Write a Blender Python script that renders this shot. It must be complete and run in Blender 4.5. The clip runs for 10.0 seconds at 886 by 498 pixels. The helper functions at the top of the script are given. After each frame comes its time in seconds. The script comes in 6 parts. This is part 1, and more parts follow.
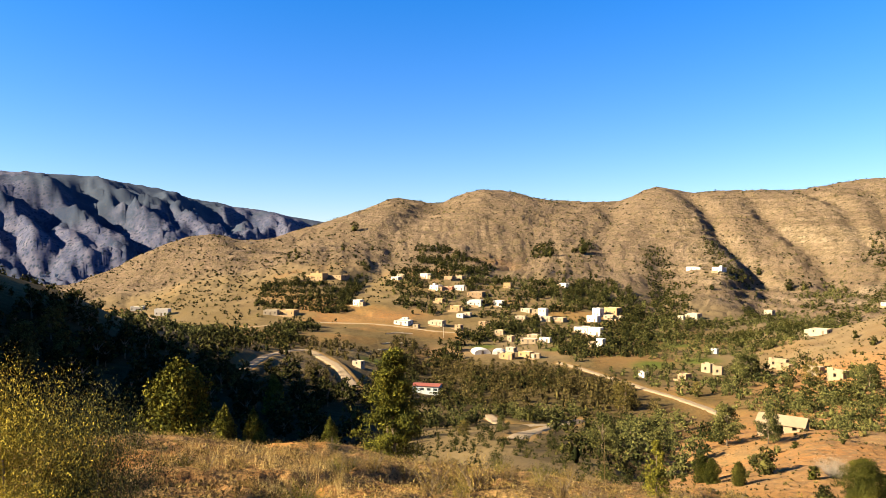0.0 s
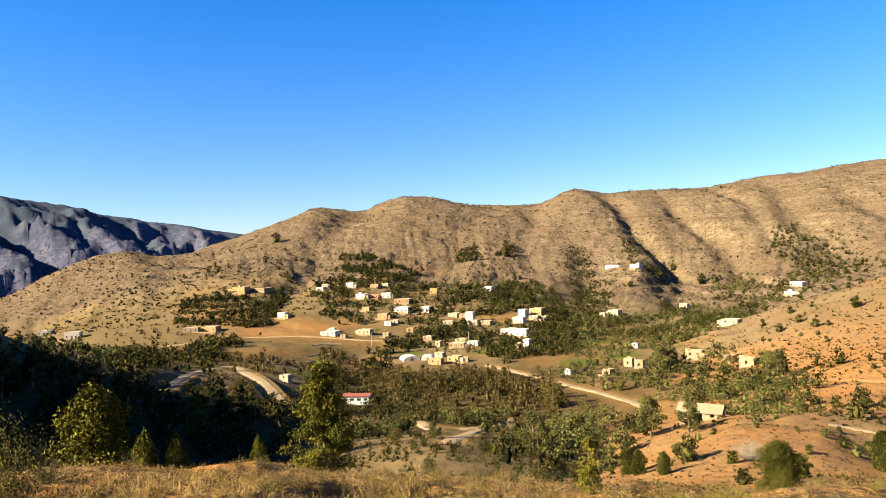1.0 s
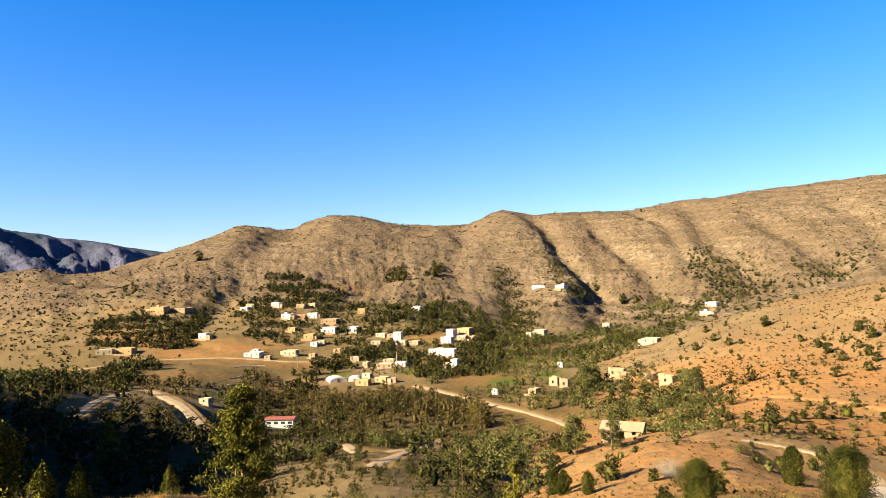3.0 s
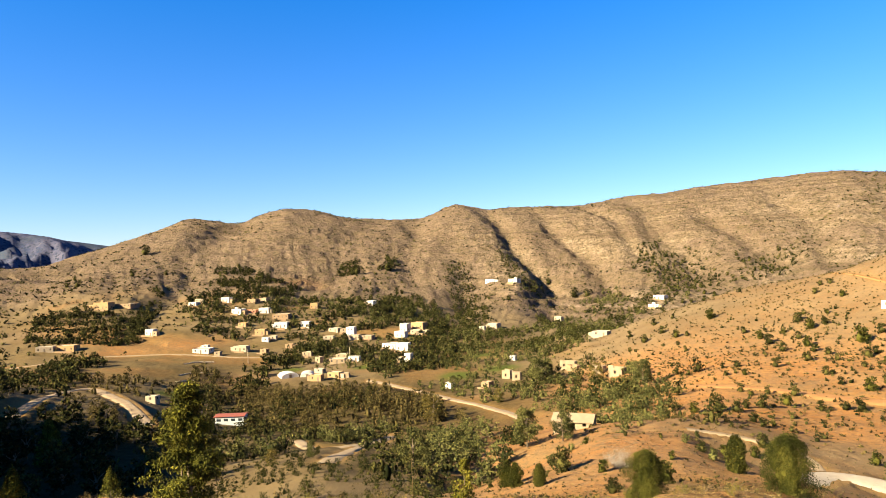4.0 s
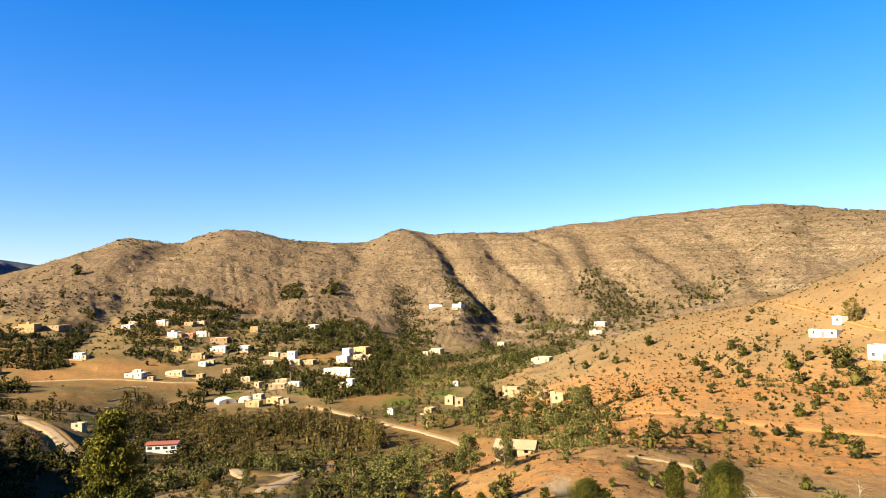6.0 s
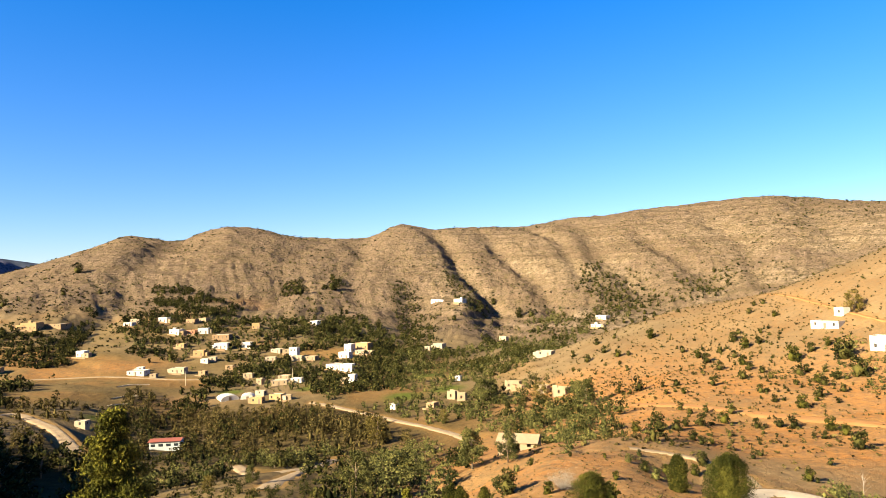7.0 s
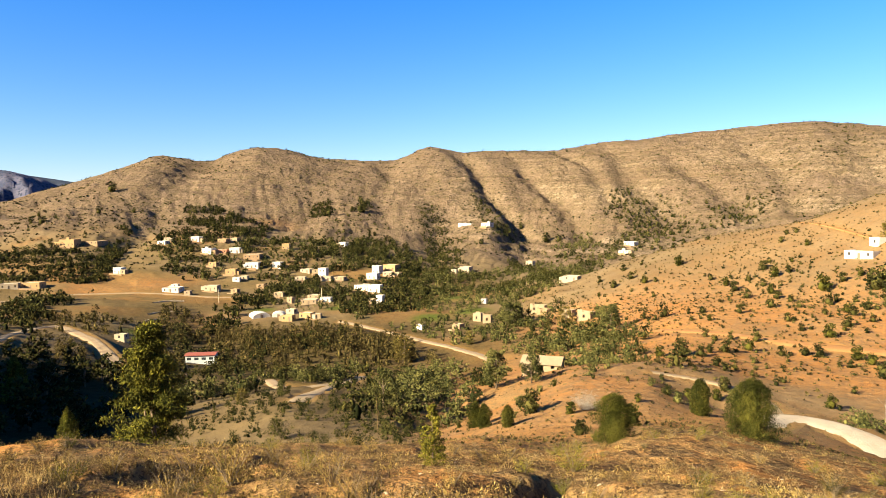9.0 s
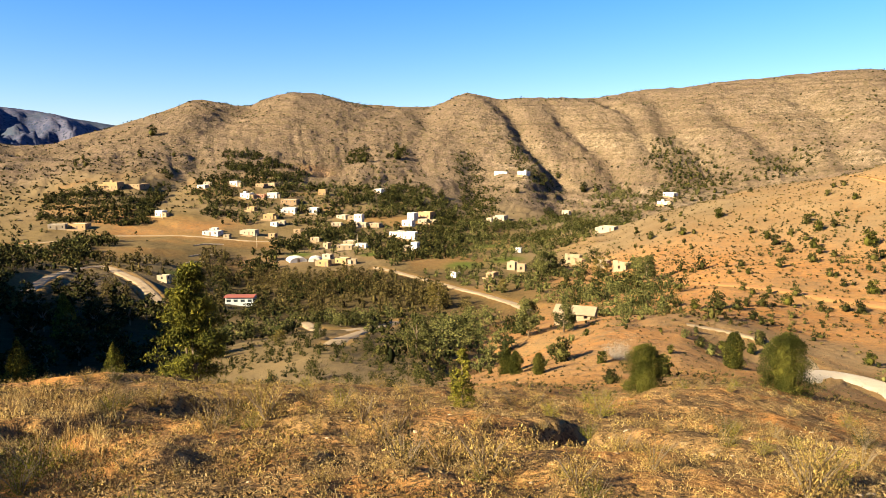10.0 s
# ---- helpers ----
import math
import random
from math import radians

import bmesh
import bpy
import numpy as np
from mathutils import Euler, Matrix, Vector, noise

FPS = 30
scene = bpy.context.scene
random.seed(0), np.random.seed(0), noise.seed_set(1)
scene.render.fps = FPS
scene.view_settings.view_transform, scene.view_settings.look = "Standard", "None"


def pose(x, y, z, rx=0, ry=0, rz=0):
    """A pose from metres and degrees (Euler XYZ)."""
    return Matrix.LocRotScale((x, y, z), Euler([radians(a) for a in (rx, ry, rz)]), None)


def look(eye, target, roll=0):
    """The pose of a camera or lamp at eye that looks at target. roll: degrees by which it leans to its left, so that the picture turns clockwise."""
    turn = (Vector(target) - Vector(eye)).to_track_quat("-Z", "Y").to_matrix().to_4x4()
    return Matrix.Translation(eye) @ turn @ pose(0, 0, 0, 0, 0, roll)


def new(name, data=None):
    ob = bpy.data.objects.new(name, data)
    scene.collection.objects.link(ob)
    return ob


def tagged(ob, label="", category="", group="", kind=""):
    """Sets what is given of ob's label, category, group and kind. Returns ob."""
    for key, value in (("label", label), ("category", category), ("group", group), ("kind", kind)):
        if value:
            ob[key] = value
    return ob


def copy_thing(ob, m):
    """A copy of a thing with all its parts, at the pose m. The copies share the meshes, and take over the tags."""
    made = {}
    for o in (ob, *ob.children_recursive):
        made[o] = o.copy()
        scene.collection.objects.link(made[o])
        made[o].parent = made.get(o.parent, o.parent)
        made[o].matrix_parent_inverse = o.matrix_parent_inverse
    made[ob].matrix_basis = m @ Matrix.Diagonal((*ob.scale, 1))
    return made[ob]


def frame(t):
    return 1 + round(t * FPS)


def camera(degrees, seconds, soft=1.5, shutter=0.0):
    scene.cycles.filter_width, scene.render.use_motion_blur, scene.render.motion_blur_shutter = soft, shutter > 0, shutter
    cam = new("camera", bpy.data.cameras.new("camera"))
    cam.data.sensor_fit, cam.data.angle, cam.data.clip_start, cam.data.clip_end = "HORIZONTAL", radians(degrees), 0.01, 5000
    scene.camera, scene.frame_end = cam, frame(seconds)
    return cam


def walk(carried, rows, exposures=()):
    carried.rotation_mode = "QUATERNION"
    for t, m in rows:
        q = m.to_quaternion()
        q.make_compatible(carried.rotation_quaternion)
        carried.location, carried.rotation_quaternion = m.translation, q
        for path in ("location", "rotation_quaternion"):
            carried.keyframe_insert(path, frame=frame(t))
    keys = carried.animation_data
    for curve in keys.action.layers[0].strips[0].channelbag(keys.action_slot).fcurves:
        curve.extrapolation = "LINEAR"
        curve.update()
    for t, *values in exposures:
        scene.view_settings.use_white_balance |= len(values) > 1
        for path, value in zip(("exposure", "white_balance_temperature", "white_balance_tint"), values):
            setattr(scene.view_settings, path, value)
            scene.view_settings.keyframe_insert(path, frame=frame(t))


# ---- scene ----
# ---------------------------------------------------------------- camera
# The eye starts at the origin on a hillside; y points ahead, x to the right.
cam = camera(65.6, 10.0, soft=0.7)
# seconds, the eye's place, and its yaw, pitch and roll in degrees: a hand-held pan with a slow step forward
PATH = [
    (0.0, 0.00, 0.00, 0.00, 0.00, 0.00, 0.00),
    (0.5, -0.03, 0.08, 0.00, -3.28, 0.02, 0.72),
    (1.0, -0.03, 0.17, 0.00, -6.24, 0.44, 2.23),
    (1.5, 0.00, 0.27, 0.01, -8.64, 0.42, 1.91),
    (2.0, 0.04, 0.38, 0.01, -10.20, 0.95, 2.01),
    (3.5, 0.22, 0.74, 0.04, -13.59, 1.94, 2.17),
    (4.0, 0.29, 0.86, 0.04, -16.03, 1.26, 1.97),
    (4.5, 0.35, 0.99, 0.04, -19.06, 1.35, 0.35),
    (5.0, 0.41, 1.12, 0.04, -21.56, 0.43, 2.70),
    (5.5, 0.46, 1.24, 0.04, -22.17, 1.02, 2.13),
    (6.0, 0.50, 1.36, 0.03, -20.64, 3.19, 1.21),
    (7.5, 0.57, 1.65, -0.02, -20.57, 2.00, 1.75),
    (8.0, 0.59, 1.71, -0.04, -20.69, 0.02, 1.02),
    (8.5, 0.60, 1.76, -0.07, -19.61, -1.86, 0.79),
    (9.0, 0.62, 1.79, -0.09, -18.24, -3.53, 0.90),
    (9.5, 0.64, 1.79, -0.11, -16.32, -6.22, 0.49),
    (10.0, 0.67, 1.76, -0.14, -15.24, -7.83, 0.20)]
walk(cam, [(t, pose(x, y, z, 90 + p, r, a)) for t, x, y, z, a, p, r in PATH])

# ---------------------------------------------------------------- sky, sun
SUN_BEARING, SUN_HEIGHT = -104.0, 26.5          # degrees, bearing clockwise from straight ahead
world = bpy.data.worlds.new("world")
scene.world = world
world.use_nodes = True
wn = world.node_tree.nodes
sky = wn.new("ShaderNodeTexSky")
sky.sky_type, sky.sun_disc = "NISHITA", False
sky.sun_elevation, sky.sun_rotation = radians(SUN_HEIGHT), radians(SUN_BEARING)
sky.altitude, sky.air_density, sky.dust_density, sky.ozone_density = 1000, 1.0, 0.2, 3.0
tint = wn.new("ShaderNodeHueSaturation")
tint.inputs["Saturation"].default_value = 1.15
deep = wn.new("ShaderNodeMix")
deep.data_type, deep.blend_type = "RGBA", "MULTIPLY"
deep.inputs["Factor"].default_value = 1.0
# clear dry air: paler low down, deep blue overhead
ray = wn.new("ShaderNodeTexCoord")
split = wn.new("ShaderNodeSeparateXYZ")
rise = wn.new("ShaderNodeMapRange")
rise.inputs["From Min"].default_value, rise.inputs["From Max"].default_value = 0.02, 0.38
hue = wn.new("ShaderNodeMix")
hue.data_type = "RGBA"
hue.inputs["A"].default_value, hue.inputs["B"].default_value = (0.93, 0.91, 1.06, 1), (0.74, 1.05, 1.45, 1)
world.node_tree.links.new(ray.outputs["Generated"], split.inputs[0])
world.node_tree.links.new(split.outputs["Z"], rise.inputs["Value"])
world.node_tree.links.new(rise.outputs[0], hue.inputs["Factor"])
# the dome above the view is dimmed to weaken the fill light
high = wn.new("ShaderNodeMapRange")
high.inputs["From Min"].default_value, high.inputs["From Max"].default_value = 0.44, 0.95
dome = wn.new("ShaderNodeMix")
dome.data_type = "RGBA"
dome.inputs["B"].default_value = (0.34, 0.50, 0.80, 1)
world.node_tree.links.new(split.outputs["Z"], high.inputs["Value"])
world.node_tree.links.new(high.outputs[0], dome.inputs["Factor"])
world.node_tree.links.new(hue.outputs["Result"], dome.inputs["A"])
world.node_tree.links.new(dome.outputs["Result"], deep.inputs["B"])
world.node_tree.links.new(sky.outputs[0], deep.inputs["A"])
world.node_tree.links.new(deep.outputs["Result"], tint.inputs["Color"])
world.node_tree.links.new(tint.outputs[0], wn["Background"].inputs[0])
wn["Background"].inputs[1].default_value = 0.034
sun = new("sun", bpy.data.lights.new("sun", "SUN"))
sun.data.energy, sun.data.angle, sun.data.color = 5.0, radians(0.5), (1.0, 0.85, 0.57)
_b, _e = radians(SUN_BEARING), radians(SUN_HEIGHT)
sun.matrix_world = look((0, 0, 300), (-math.sin(_b) * math.cos(_e), -math.cos(_b) * math.cos(_e), 300 - math.sin(_e)))
scene.view_settings.exposure = 2.43
# ---------------------------------------------------------------- the lie of the land
# Lines that run round the hillside, from the eye outwards: bearing, range, angle above the eye (degrees, metres).
NEAR = [(-180, 10, 1), (-100, 10, -14), (-40, 10, -21), (0, 10, -22.3), (35, 10, -22.6), (60, 10, -22.5), (110, 10, -14), (180, 10, 1)]
BROW = [(-180, 30, 8), (-100, 26, -6), (-60, 24, -11), (-35, 24, -14), (-25, 26, -14.3), (-10, 28, -16), (5, 30, -17.8), (15, 32, -18.5),
        (25, 38, -18.6), (31, 44, -17.5), (34, 46, -16.8), (38, 48, -16.5), (40.5, 50, -16.7), (43, 53, -17.1), (47, 54, -17.5), (57, 50, -18.4), (80, 40, -16), (110, 32, -8), (180, 30, 8)]
HOLLOW = [(-180, 60, 12), (-100, 60, 8), (-60, 60, -11), (-35, 60, -20), (-20, 70, -21), (-5, 70, -20), (5, 62, -20), (12, 56, -19.2), (20, 54, -18.3),
          (28, 56, -16.7), (33, 58, -16.2), (40, 64, -15.9), (46, 80, -17.0), (57, 78, -18.6), (80, 70, -14), (110, 60, -3), (180, 60, 12)]
KNOLL = [(-180, 130, 14), (-100, 140, 16), (-60, 140, 8), (-45, 140, 1), (-35, 140, -11), (-28, 140, -12.8), (-20, 130, -15), (-10, 130, -16.5), (0, 124, -15.8),
         (5, 119, -15.3), (12, 113, -16.4), (17, 92, -17.0), (20, 80, -16.5), (26, 72, -14.7), (29.5, 72, -13.6), (34, 72, -13.4), (38, 80, -14.1), (45, 108, -15.5), (57, 119, -15), (80, 119, -8), (110, 119, 5), (180, 130, 14)]
FLOOR = [(-180, 268, 14), (-100, 256, 16), (-60, 244, 13), (-40, 244, 2), (-33, 244, -1.6), (-29, 244, -3.1), (-25, 250, -5.2), (-20, 256, -7), (-15, 262, -8.5),
         (-10, 268, -9.3), (-3, 293, -10.4), (3, 259, -11.8), (10, 222, -12.7), (18, 193, -13.4), (26, 171, -12.8), (32, 171, -12),
         (38, 160, -11.5), (45, 150, -12.5), (57, 150, -12.5), (80, 195, -4), (110, 220, 8), (180, 268, 14)]
FOOT = [(-180, 479, 12), (-100, 452, 12), (-60, 439, 6), (-40, 439, -3), (-33, 439, -6.2), (-25, 439, -6.5), (-20, 426, -6.3), (-12, 399, -6.5),
        (-5, 399, -6.9), (3, 379, -8), (10, 339, -8.8), (18, 319, -9), (25, 299, -8.8), (32, 265, -8), (40, 238, -7.8), (48, 226, -7.8), (57, 222, -7.5), (80, 306, 2), (110, 346, 9), (180, 479, 12)]
STREET = [(-180, 608, 11), (-100, 594, 9), (-60, 580, 3), (-40, 580, -2.5), (-30, 580, -4.6), (-25, 580, -4.3), (-20, 567, -3.8), (-10, 540, -3), (0, 526, -3.3),
          (10, 500, -4.3), (18, 473, -5.5), (24, 418, -6.6), (28, 351, -6.5), (33, 345, -4.6), (38, 348, -3.1), (46, 348, -1.4), (50, 352, 0.2), (55, 358, 2.3), (62, 365, 5), (80, 432, 8), (110, 459, 10), (180, 608, 11)]
SHOULDER = [(-180, 810, 10), (-100, 756, 6), (-60, 729, 1), (-40, 702, -2), (-30, 702, -3.7), (-20, 675, -2), (-10, 648, -0.5), (0, 634, -1),
            (10, 608, -2), (20, 580, -3.4), (28, 513, -5.6), (33, 500, -5.2), (38, 506, -4.5), (46, 526, -3), (55, 540, -0.5), (62, 567, 3), (80, 594, 7), (110, 621, 9), (180, 810, 10)]
RIDGE = [(-180, 1215, 8), (-100, 1080, 4), (-60, 945, 0), (-40, 918, -2), (-29, 864, -2.7), (-26, 864, -1.6), (-23.5, 864, -0.2), (-20.5, 871, 0.85), (-18.4, 878, 1.05),
         (-16, 905, 0.6), (-14.5, 932, 0.75), (-10.4, 945, 1.9), (-6.7, 945, 3.1), (-4, 945, 4.0), (-0.7, 959, 3.7), (3.5, 945, 4.75), (10, 945, 3.9),
         (13.9, 945, 3.7), (17.4, 932, 4.85), (20.2, 945, 4.3), (26.9, 972, 4.3), (32.8, 999, 4.8), (38.5, 1026, 5.3), (46.4, 1053, 5.6), (52, 1026, 4.75), (60, 999, 4.6), (80, 1026, 6), (110, 1080, 8), (180, 1215, 8)]
BACK = [(-180, 2025, 3), (-60, 1552, -3), (-35, 1485, -5), (-18, 1485, -5), (-8, 1485, -1), (10, 1620, 0), (60, 1620, 2), (180, 2025, 3)]
FAR_FOOT = [(-180, 2000, 3), (-40, 1700, -3.5), (-29, 1700, -3.6), (-20, 1800, -2.6), (-8, 2000, -1.5), (10, 2000, 0), (180, 2000, 3)]
SKYLINE = [(-180, 3000, 4), (-60, 3000, 5.5), (-32.8, 3000, 5.3), (-29, 3000, 5.4), (-26, 3000, 5.1), (-22.9, 3000, 4.55), (-19, 3000, 3.7), (-15.3, 3000, 3.1),
           (-9.7, 3000, 2.2), (-4, 3000, 1.0), (20, 3000, 1), (180, 3000, 4)]
RIM = [(-180, 4900, -0.5), (180, 4900, -0.5)]
GULLIES = [(17.1, 860, 17.8, 535, 19, 8), (19.3, 890, 25.2, 630, 12, 10), (23.7, 885, 30.6, 615, 13, 7), (31.4, 910, 36.9, 625, 20, 9),
           (36.0, 860, 43.0, 640, 13, 6), (41.4, 915, 46.2, 650, 15, 5), (-1.0, 900, -6.8, 515, 20, 6), (10.4, 870, 5.0, 570, 18, 3),
           (13.6, 880, 13.2, 620, 12, 4), (27.6, 930, 33.0, 690, 11, 5), (-11.0, 860, -16.0, 560, 22, 4), (48.0, 999, 52.0, 580, 21, 6),
           (-20.5, 850, -24.0, 580, 26, 5), (-25.0, 837, -27.5, 567, 20, 4)]
LINES = [NEAR, BROW, HOLLOW, KNOLL, FLOOR, FOOT, STREET, SHOULDER, RIDGE, BACK, FAR_FOOT, SKYLINE, RIM]


def smooth_curve(xk, yk, x):
    """A smooth curve through the knots that never overshoots them."""
    xk, yk = np.asarray(xk, float), np.asarray(yk, float)
    h = np.diff(xk)
    d = np.diff(yk) / h
    m = np.zeros_like(yk)
    m[0], m[-1] = d[0], d[-1]
    same = d[:-1] * d[1:] > 0
    w1, w2 = 2 * h[1:] + h[:-1], h[1:] + 2 * h[:-1]
    with np.errstate(divide="ignore", invalid="ignore"):
        m[1:-1] = np.where(same, (w1 + w2) / (w1 / d[:-1] + w2 / d[1:]), 0)
    i = np.clip(np.searchsorted(xk, x) - 1, 0, len(h) - 1)
    s = np.clip((x - xk[i]) / h[i], 0, 1)
    return (yk[i] * (1 + 2 * s) * (1 - s) ** 2 + m[i] * h[i] * s * (1 - s) ** 2
            + yk[i + 1] * s * s * (3 - 2 * s) + m[i + 1] * h[i] * s * s * (s - 1))


def lattice(x, y, seed):
    ix, iy = np.floor(x).astype(np.int64), np.floor(y).astype(np.int64)
    fx, fy = x - ix, y - iy
    fx, fy = fx * fx * (3 - 2 * fx), fy * fy * (3 - 2 * fy)

    def h(a, b):
        n = (a * 374761393 + b * 668265263 + seed * 974634777) & 0xFFFFFFFF
        n = ((n ^ (n >> 13)) * 1274126177) & 0xFFFFFFFF
        return ((n ^ (n >> 16)) & 0xFFFF) / 32767.5 - 1
    return ((h(ix, iy) * (1 - fx) + h(ix + 1, iy) * fx) * (1 - fy) + (h(ix, iy + 1) * (1 - fx) + h(ix + 1, iy + 1) * fx) * fy)


def fbm(x, y, size, octaves, seed, gain=0.5):
    total, amp = 0, 1.0
    for k in range(octaves):
        total = total + amp * lattice(x / size + 7.3 * k, y / size - 3.1 * k, seed + k)
        amp, size = amp * gain, size / 2.03
    return total


BEARINGS = np.concatenate([np.arange(-180, -38, 2.0), np.arange(-38, 62, 0.165), np.arange(62, 181, 2.0)])
RANGES = np.concatenate([[0.0], 0.8 * 1.0255 ** np.arange(0, 192), np.arange(102.5, 1120, 4.1), 1122 * 1.0145 ** np.arange(0, 104)])


def bump(v, lo, hi, soft):
    return np.clip((v - lo) / soft, 0, 1) * np.clip((hi - v) / soft, 0, 1)


def lay_land():
    per_line = []
    for line in LINES:
        b, r, e = np.array(line, float).T
        rr = smooth_curve(b, r, BEARINGS)
        per_line.append((rr, rr * np.tan(np.radians(smooth_curve(b, e, BEARINGS)))))
    z = np.empty((len(BEARINGS), len(RANGES)))
    share = np.empty_like(z)                        # which pair of lines a place lies between
    for i in range(len(BEARINGS)):
        rk = [0.0, 1.2] + [r[i] for r, _ in per_line]
        zk = [-1.6, -1.75] + [h[i] for _, h in per_line]
        z[i] = smooth_curve(rk, zk, RANGES)
        share[i] = np.interp(RANGES, rk, np.arange(len(rk)) - 1.0)
    bb, rr = np.meshgrid(np.radians(BEARINGS), RANGES, indexing="ij")
    x, y = rr * np.sin(bb), rr * np.cos(bb)
    deg = np.degrees(bb)
    # small humps near by
    z += fbm(x, y, 7, 4, 3) * 0.22 * np.clip(rr / 12, 0, 1) * np.clip((160 - rr) / 60, 0, 1)
    # little scarps where the soil has slipped
    z += 0.17 * np.tanh(10 * fbm(x, y, 6, 3, 91)) * np.clip((rr - 3) / 6, 0, 1) * np.clip((42 - rr) / 14, 0, 1)
    z += 0.085 * fbm(x, y, 0.8, 3, 97) * np.clip((rr - 2) / 4, 0, 1) * np.clip((60 - rr) / 30, 0, 1)
    # ditches worn into the near slope: start, end, depth, half width
    for ax, ay, bx, by, deep, half in ((-6.5, 14.6, -1.2, 17.2, 0.8, 0.6), (-1.0, 19.2, 3.4, 24.6, 0.8, 0.7), (4.6, 22.5, 8.2, 27.0, 0.6, 0.6),
                                       (5.2, 12.6, 7.2, 14.4, 0.5, 0.4), (8.4, 13.6, 9.8, 12.6, 0.5, 0.4), (1.2, 11.4, 3.0, 12.2, 0.35, 0.35), (-4.6, 10.8, -2.6, 11.5, 0.4, 0.35), (10.5, 17.0, 13.5, 16.2, 0.5, 0.45)):
        long_ = math.hypot(bx - ax, by - ay)
        ux, uy = (bx - ax) / long_, (by - ay) / long_
        along, side = (x - ax) * ux + (y - ay) * uy, (x - ax) * uy - (y - ay) * ux + 0.45 * fbm(x, y, 2.2, 3, 19)
        z -= deep * np.exp(-(side / half) ** 4) * bump(along, -0.4, long_ + 0.4, 1.2)
    z += fbm(x, y, 40, 4, 5) * 1.1 * np.clip((rr - 110) / 60, 0, 1) * np.clip((900 - rr) / 250, 0, 1)
    # the dip behind the orange knoll
    z -= 5.5 * np.exp(-((rr - 100) / 17) ** 2) * bump(deg, 14, 45, 5)
    # ribs that run down the big hillside
    up = bump(share, 6.9, 9.05, 0.7)
    warp = deg + 1.6 * fbm(x, y, 190, 3, 11) - 0.008 * (rr - 680)
    ribs = fbm(warp, warp * 0 + 3.3 + rr / 560, 3.4, 4, 21, 0.5)
    z += up * ribs * 1.7
    rills = 1 - 2 * np.abs(fbm(warp, rr / 400, 1.1, 3, 23, 0.55))
    z -= up * np.clip(rills - 0.35, 0, 1) * 1.5
    # ravines: bearing and range at the head and at the mouth, half width and depth in metres
    for b0, r0, b1, r1, half, deep in GULLIES:
        s = np.clip((rr - r1) / (r0 - r1), -0.15, 1.1)
        middle = b1 + (b0 - b1) * s + 0.35 * np.sin(s * 9 + b0)
        across = np.radians(deg - middle) * rr / half
        z -= deep * np.exp(-across ** 2) * bump((rr - r1) / (r0 - r1), -0.1, 1.05, 0.25)
    # a spur between two ravines
    z += 9 * np.exp(-((deg - 21.9) / 1.5) ** 2 - ((rr - 615) / 45) ** 2)
    z += fbm(x, y, 60, 5, 31) * 1.6 * np.clip((rr - 560) / 130, 0, 1) * np.clip((1700 - rr) / 400, 0, 1)
    z += fbm(x, y, 15, 3, 37) * 1.3 * np.clip((rr - 480) / 100, 0, 1) * np.clip((1300 - rr) / 300, 0, 1)
    # beds of rock that step the upper hillside, and old terraces round the village
    wobble = z + 5 * fbm(x, y, 120, 3, 61)
    for lo, hi, step, part_of, west, east in ((7.8, 9.02, 7.0, 0.55, -30, 62), (6.1, 7.9, 3.2, 0.75, -15, 24), (5.0, 6.9, 4.0, 0.4, 26, 62)):
        q = wobble / step
        stepped = (np.floor(q) + np.clip((q - np.floor(q) - 0.55) / 0.4, 0, 1) - q) * step
        z += stepped * part_of * bump(share, lo, hi, 0.25) * bump(deg, west, east, 2) * np.clip(0.6 + 0.8 * fbm(x, y, 80, 2, 63), 0, 1)
    # a broken cliff just below the crest
    z += 1.8 * bump(share, 8.80, 9.3, 0.035) * np.clip(0.35 + 1.6 * fbm(x, y, 70, 4, 71), 0, 1) * bump(deg, -12, 60, 2)
    # far mountains: long spurs that branch into smaller ribs, and hollows between them
    far = bump(share, 10.0, 12.0, 0.4)
    bend = 150 * fbm(x, y, 700, 2, 47)
    ridged = 1 - 1.9 * np.abs(fbm(x + bend, y - bend, 430, 7, 41, 0.58))
    z += far * ((ridged - 0.5) * 50 + 9 * fbm(x, y, 110, 4, 48))
    skew = deg + 7.0 * (share - 11) + 1.6 * fbm(x, y, 420, 3, 46)
    spurs = 1 - 2.2 * np.abs(fbm(skew, rr / 700 + 2, 5.4, 5, 43, 0.5))
    z += bump(share, 10.4, 12.0, 0.45) * (spurs - 0.66) * 34
    return x, y, z, share




def height(x, y, grid=None):
    """The ground's height (or another land value) at places x, y."""
    grid = LAND_Z if grid is None else grid
    x, y = np.asarray(x, float), np.asarray(y, float)
    b, r = np.degrees(np.arctan2(x, y)), np.hypot(x, y)
    i = np.clip(np.searchsorted(BEARINGS, b) - 1, 0, len(BEARINGS) - 2)
    j = np.clip(np.searchsorted(RANGES, r) - 1, 0, len(RANGES) - 2)
    u = (b - BEARINGS[i]) / (BEARINGS[i + 1] - BEARINGS[i])
    v = (r - RANGES[j]) / (RANGES[j + 1] - RANGES[j])
    return ((grid[i, j] * (1 - u) + grid[i + 1, j] * u) * (1 - v) + (grid[i, j + 1] * (1 - u) + grid[i + 1, j + 1] * u) * v)


LAND_X, LAND_Y, LAND_Z, LAND_SHARE = lay_land()

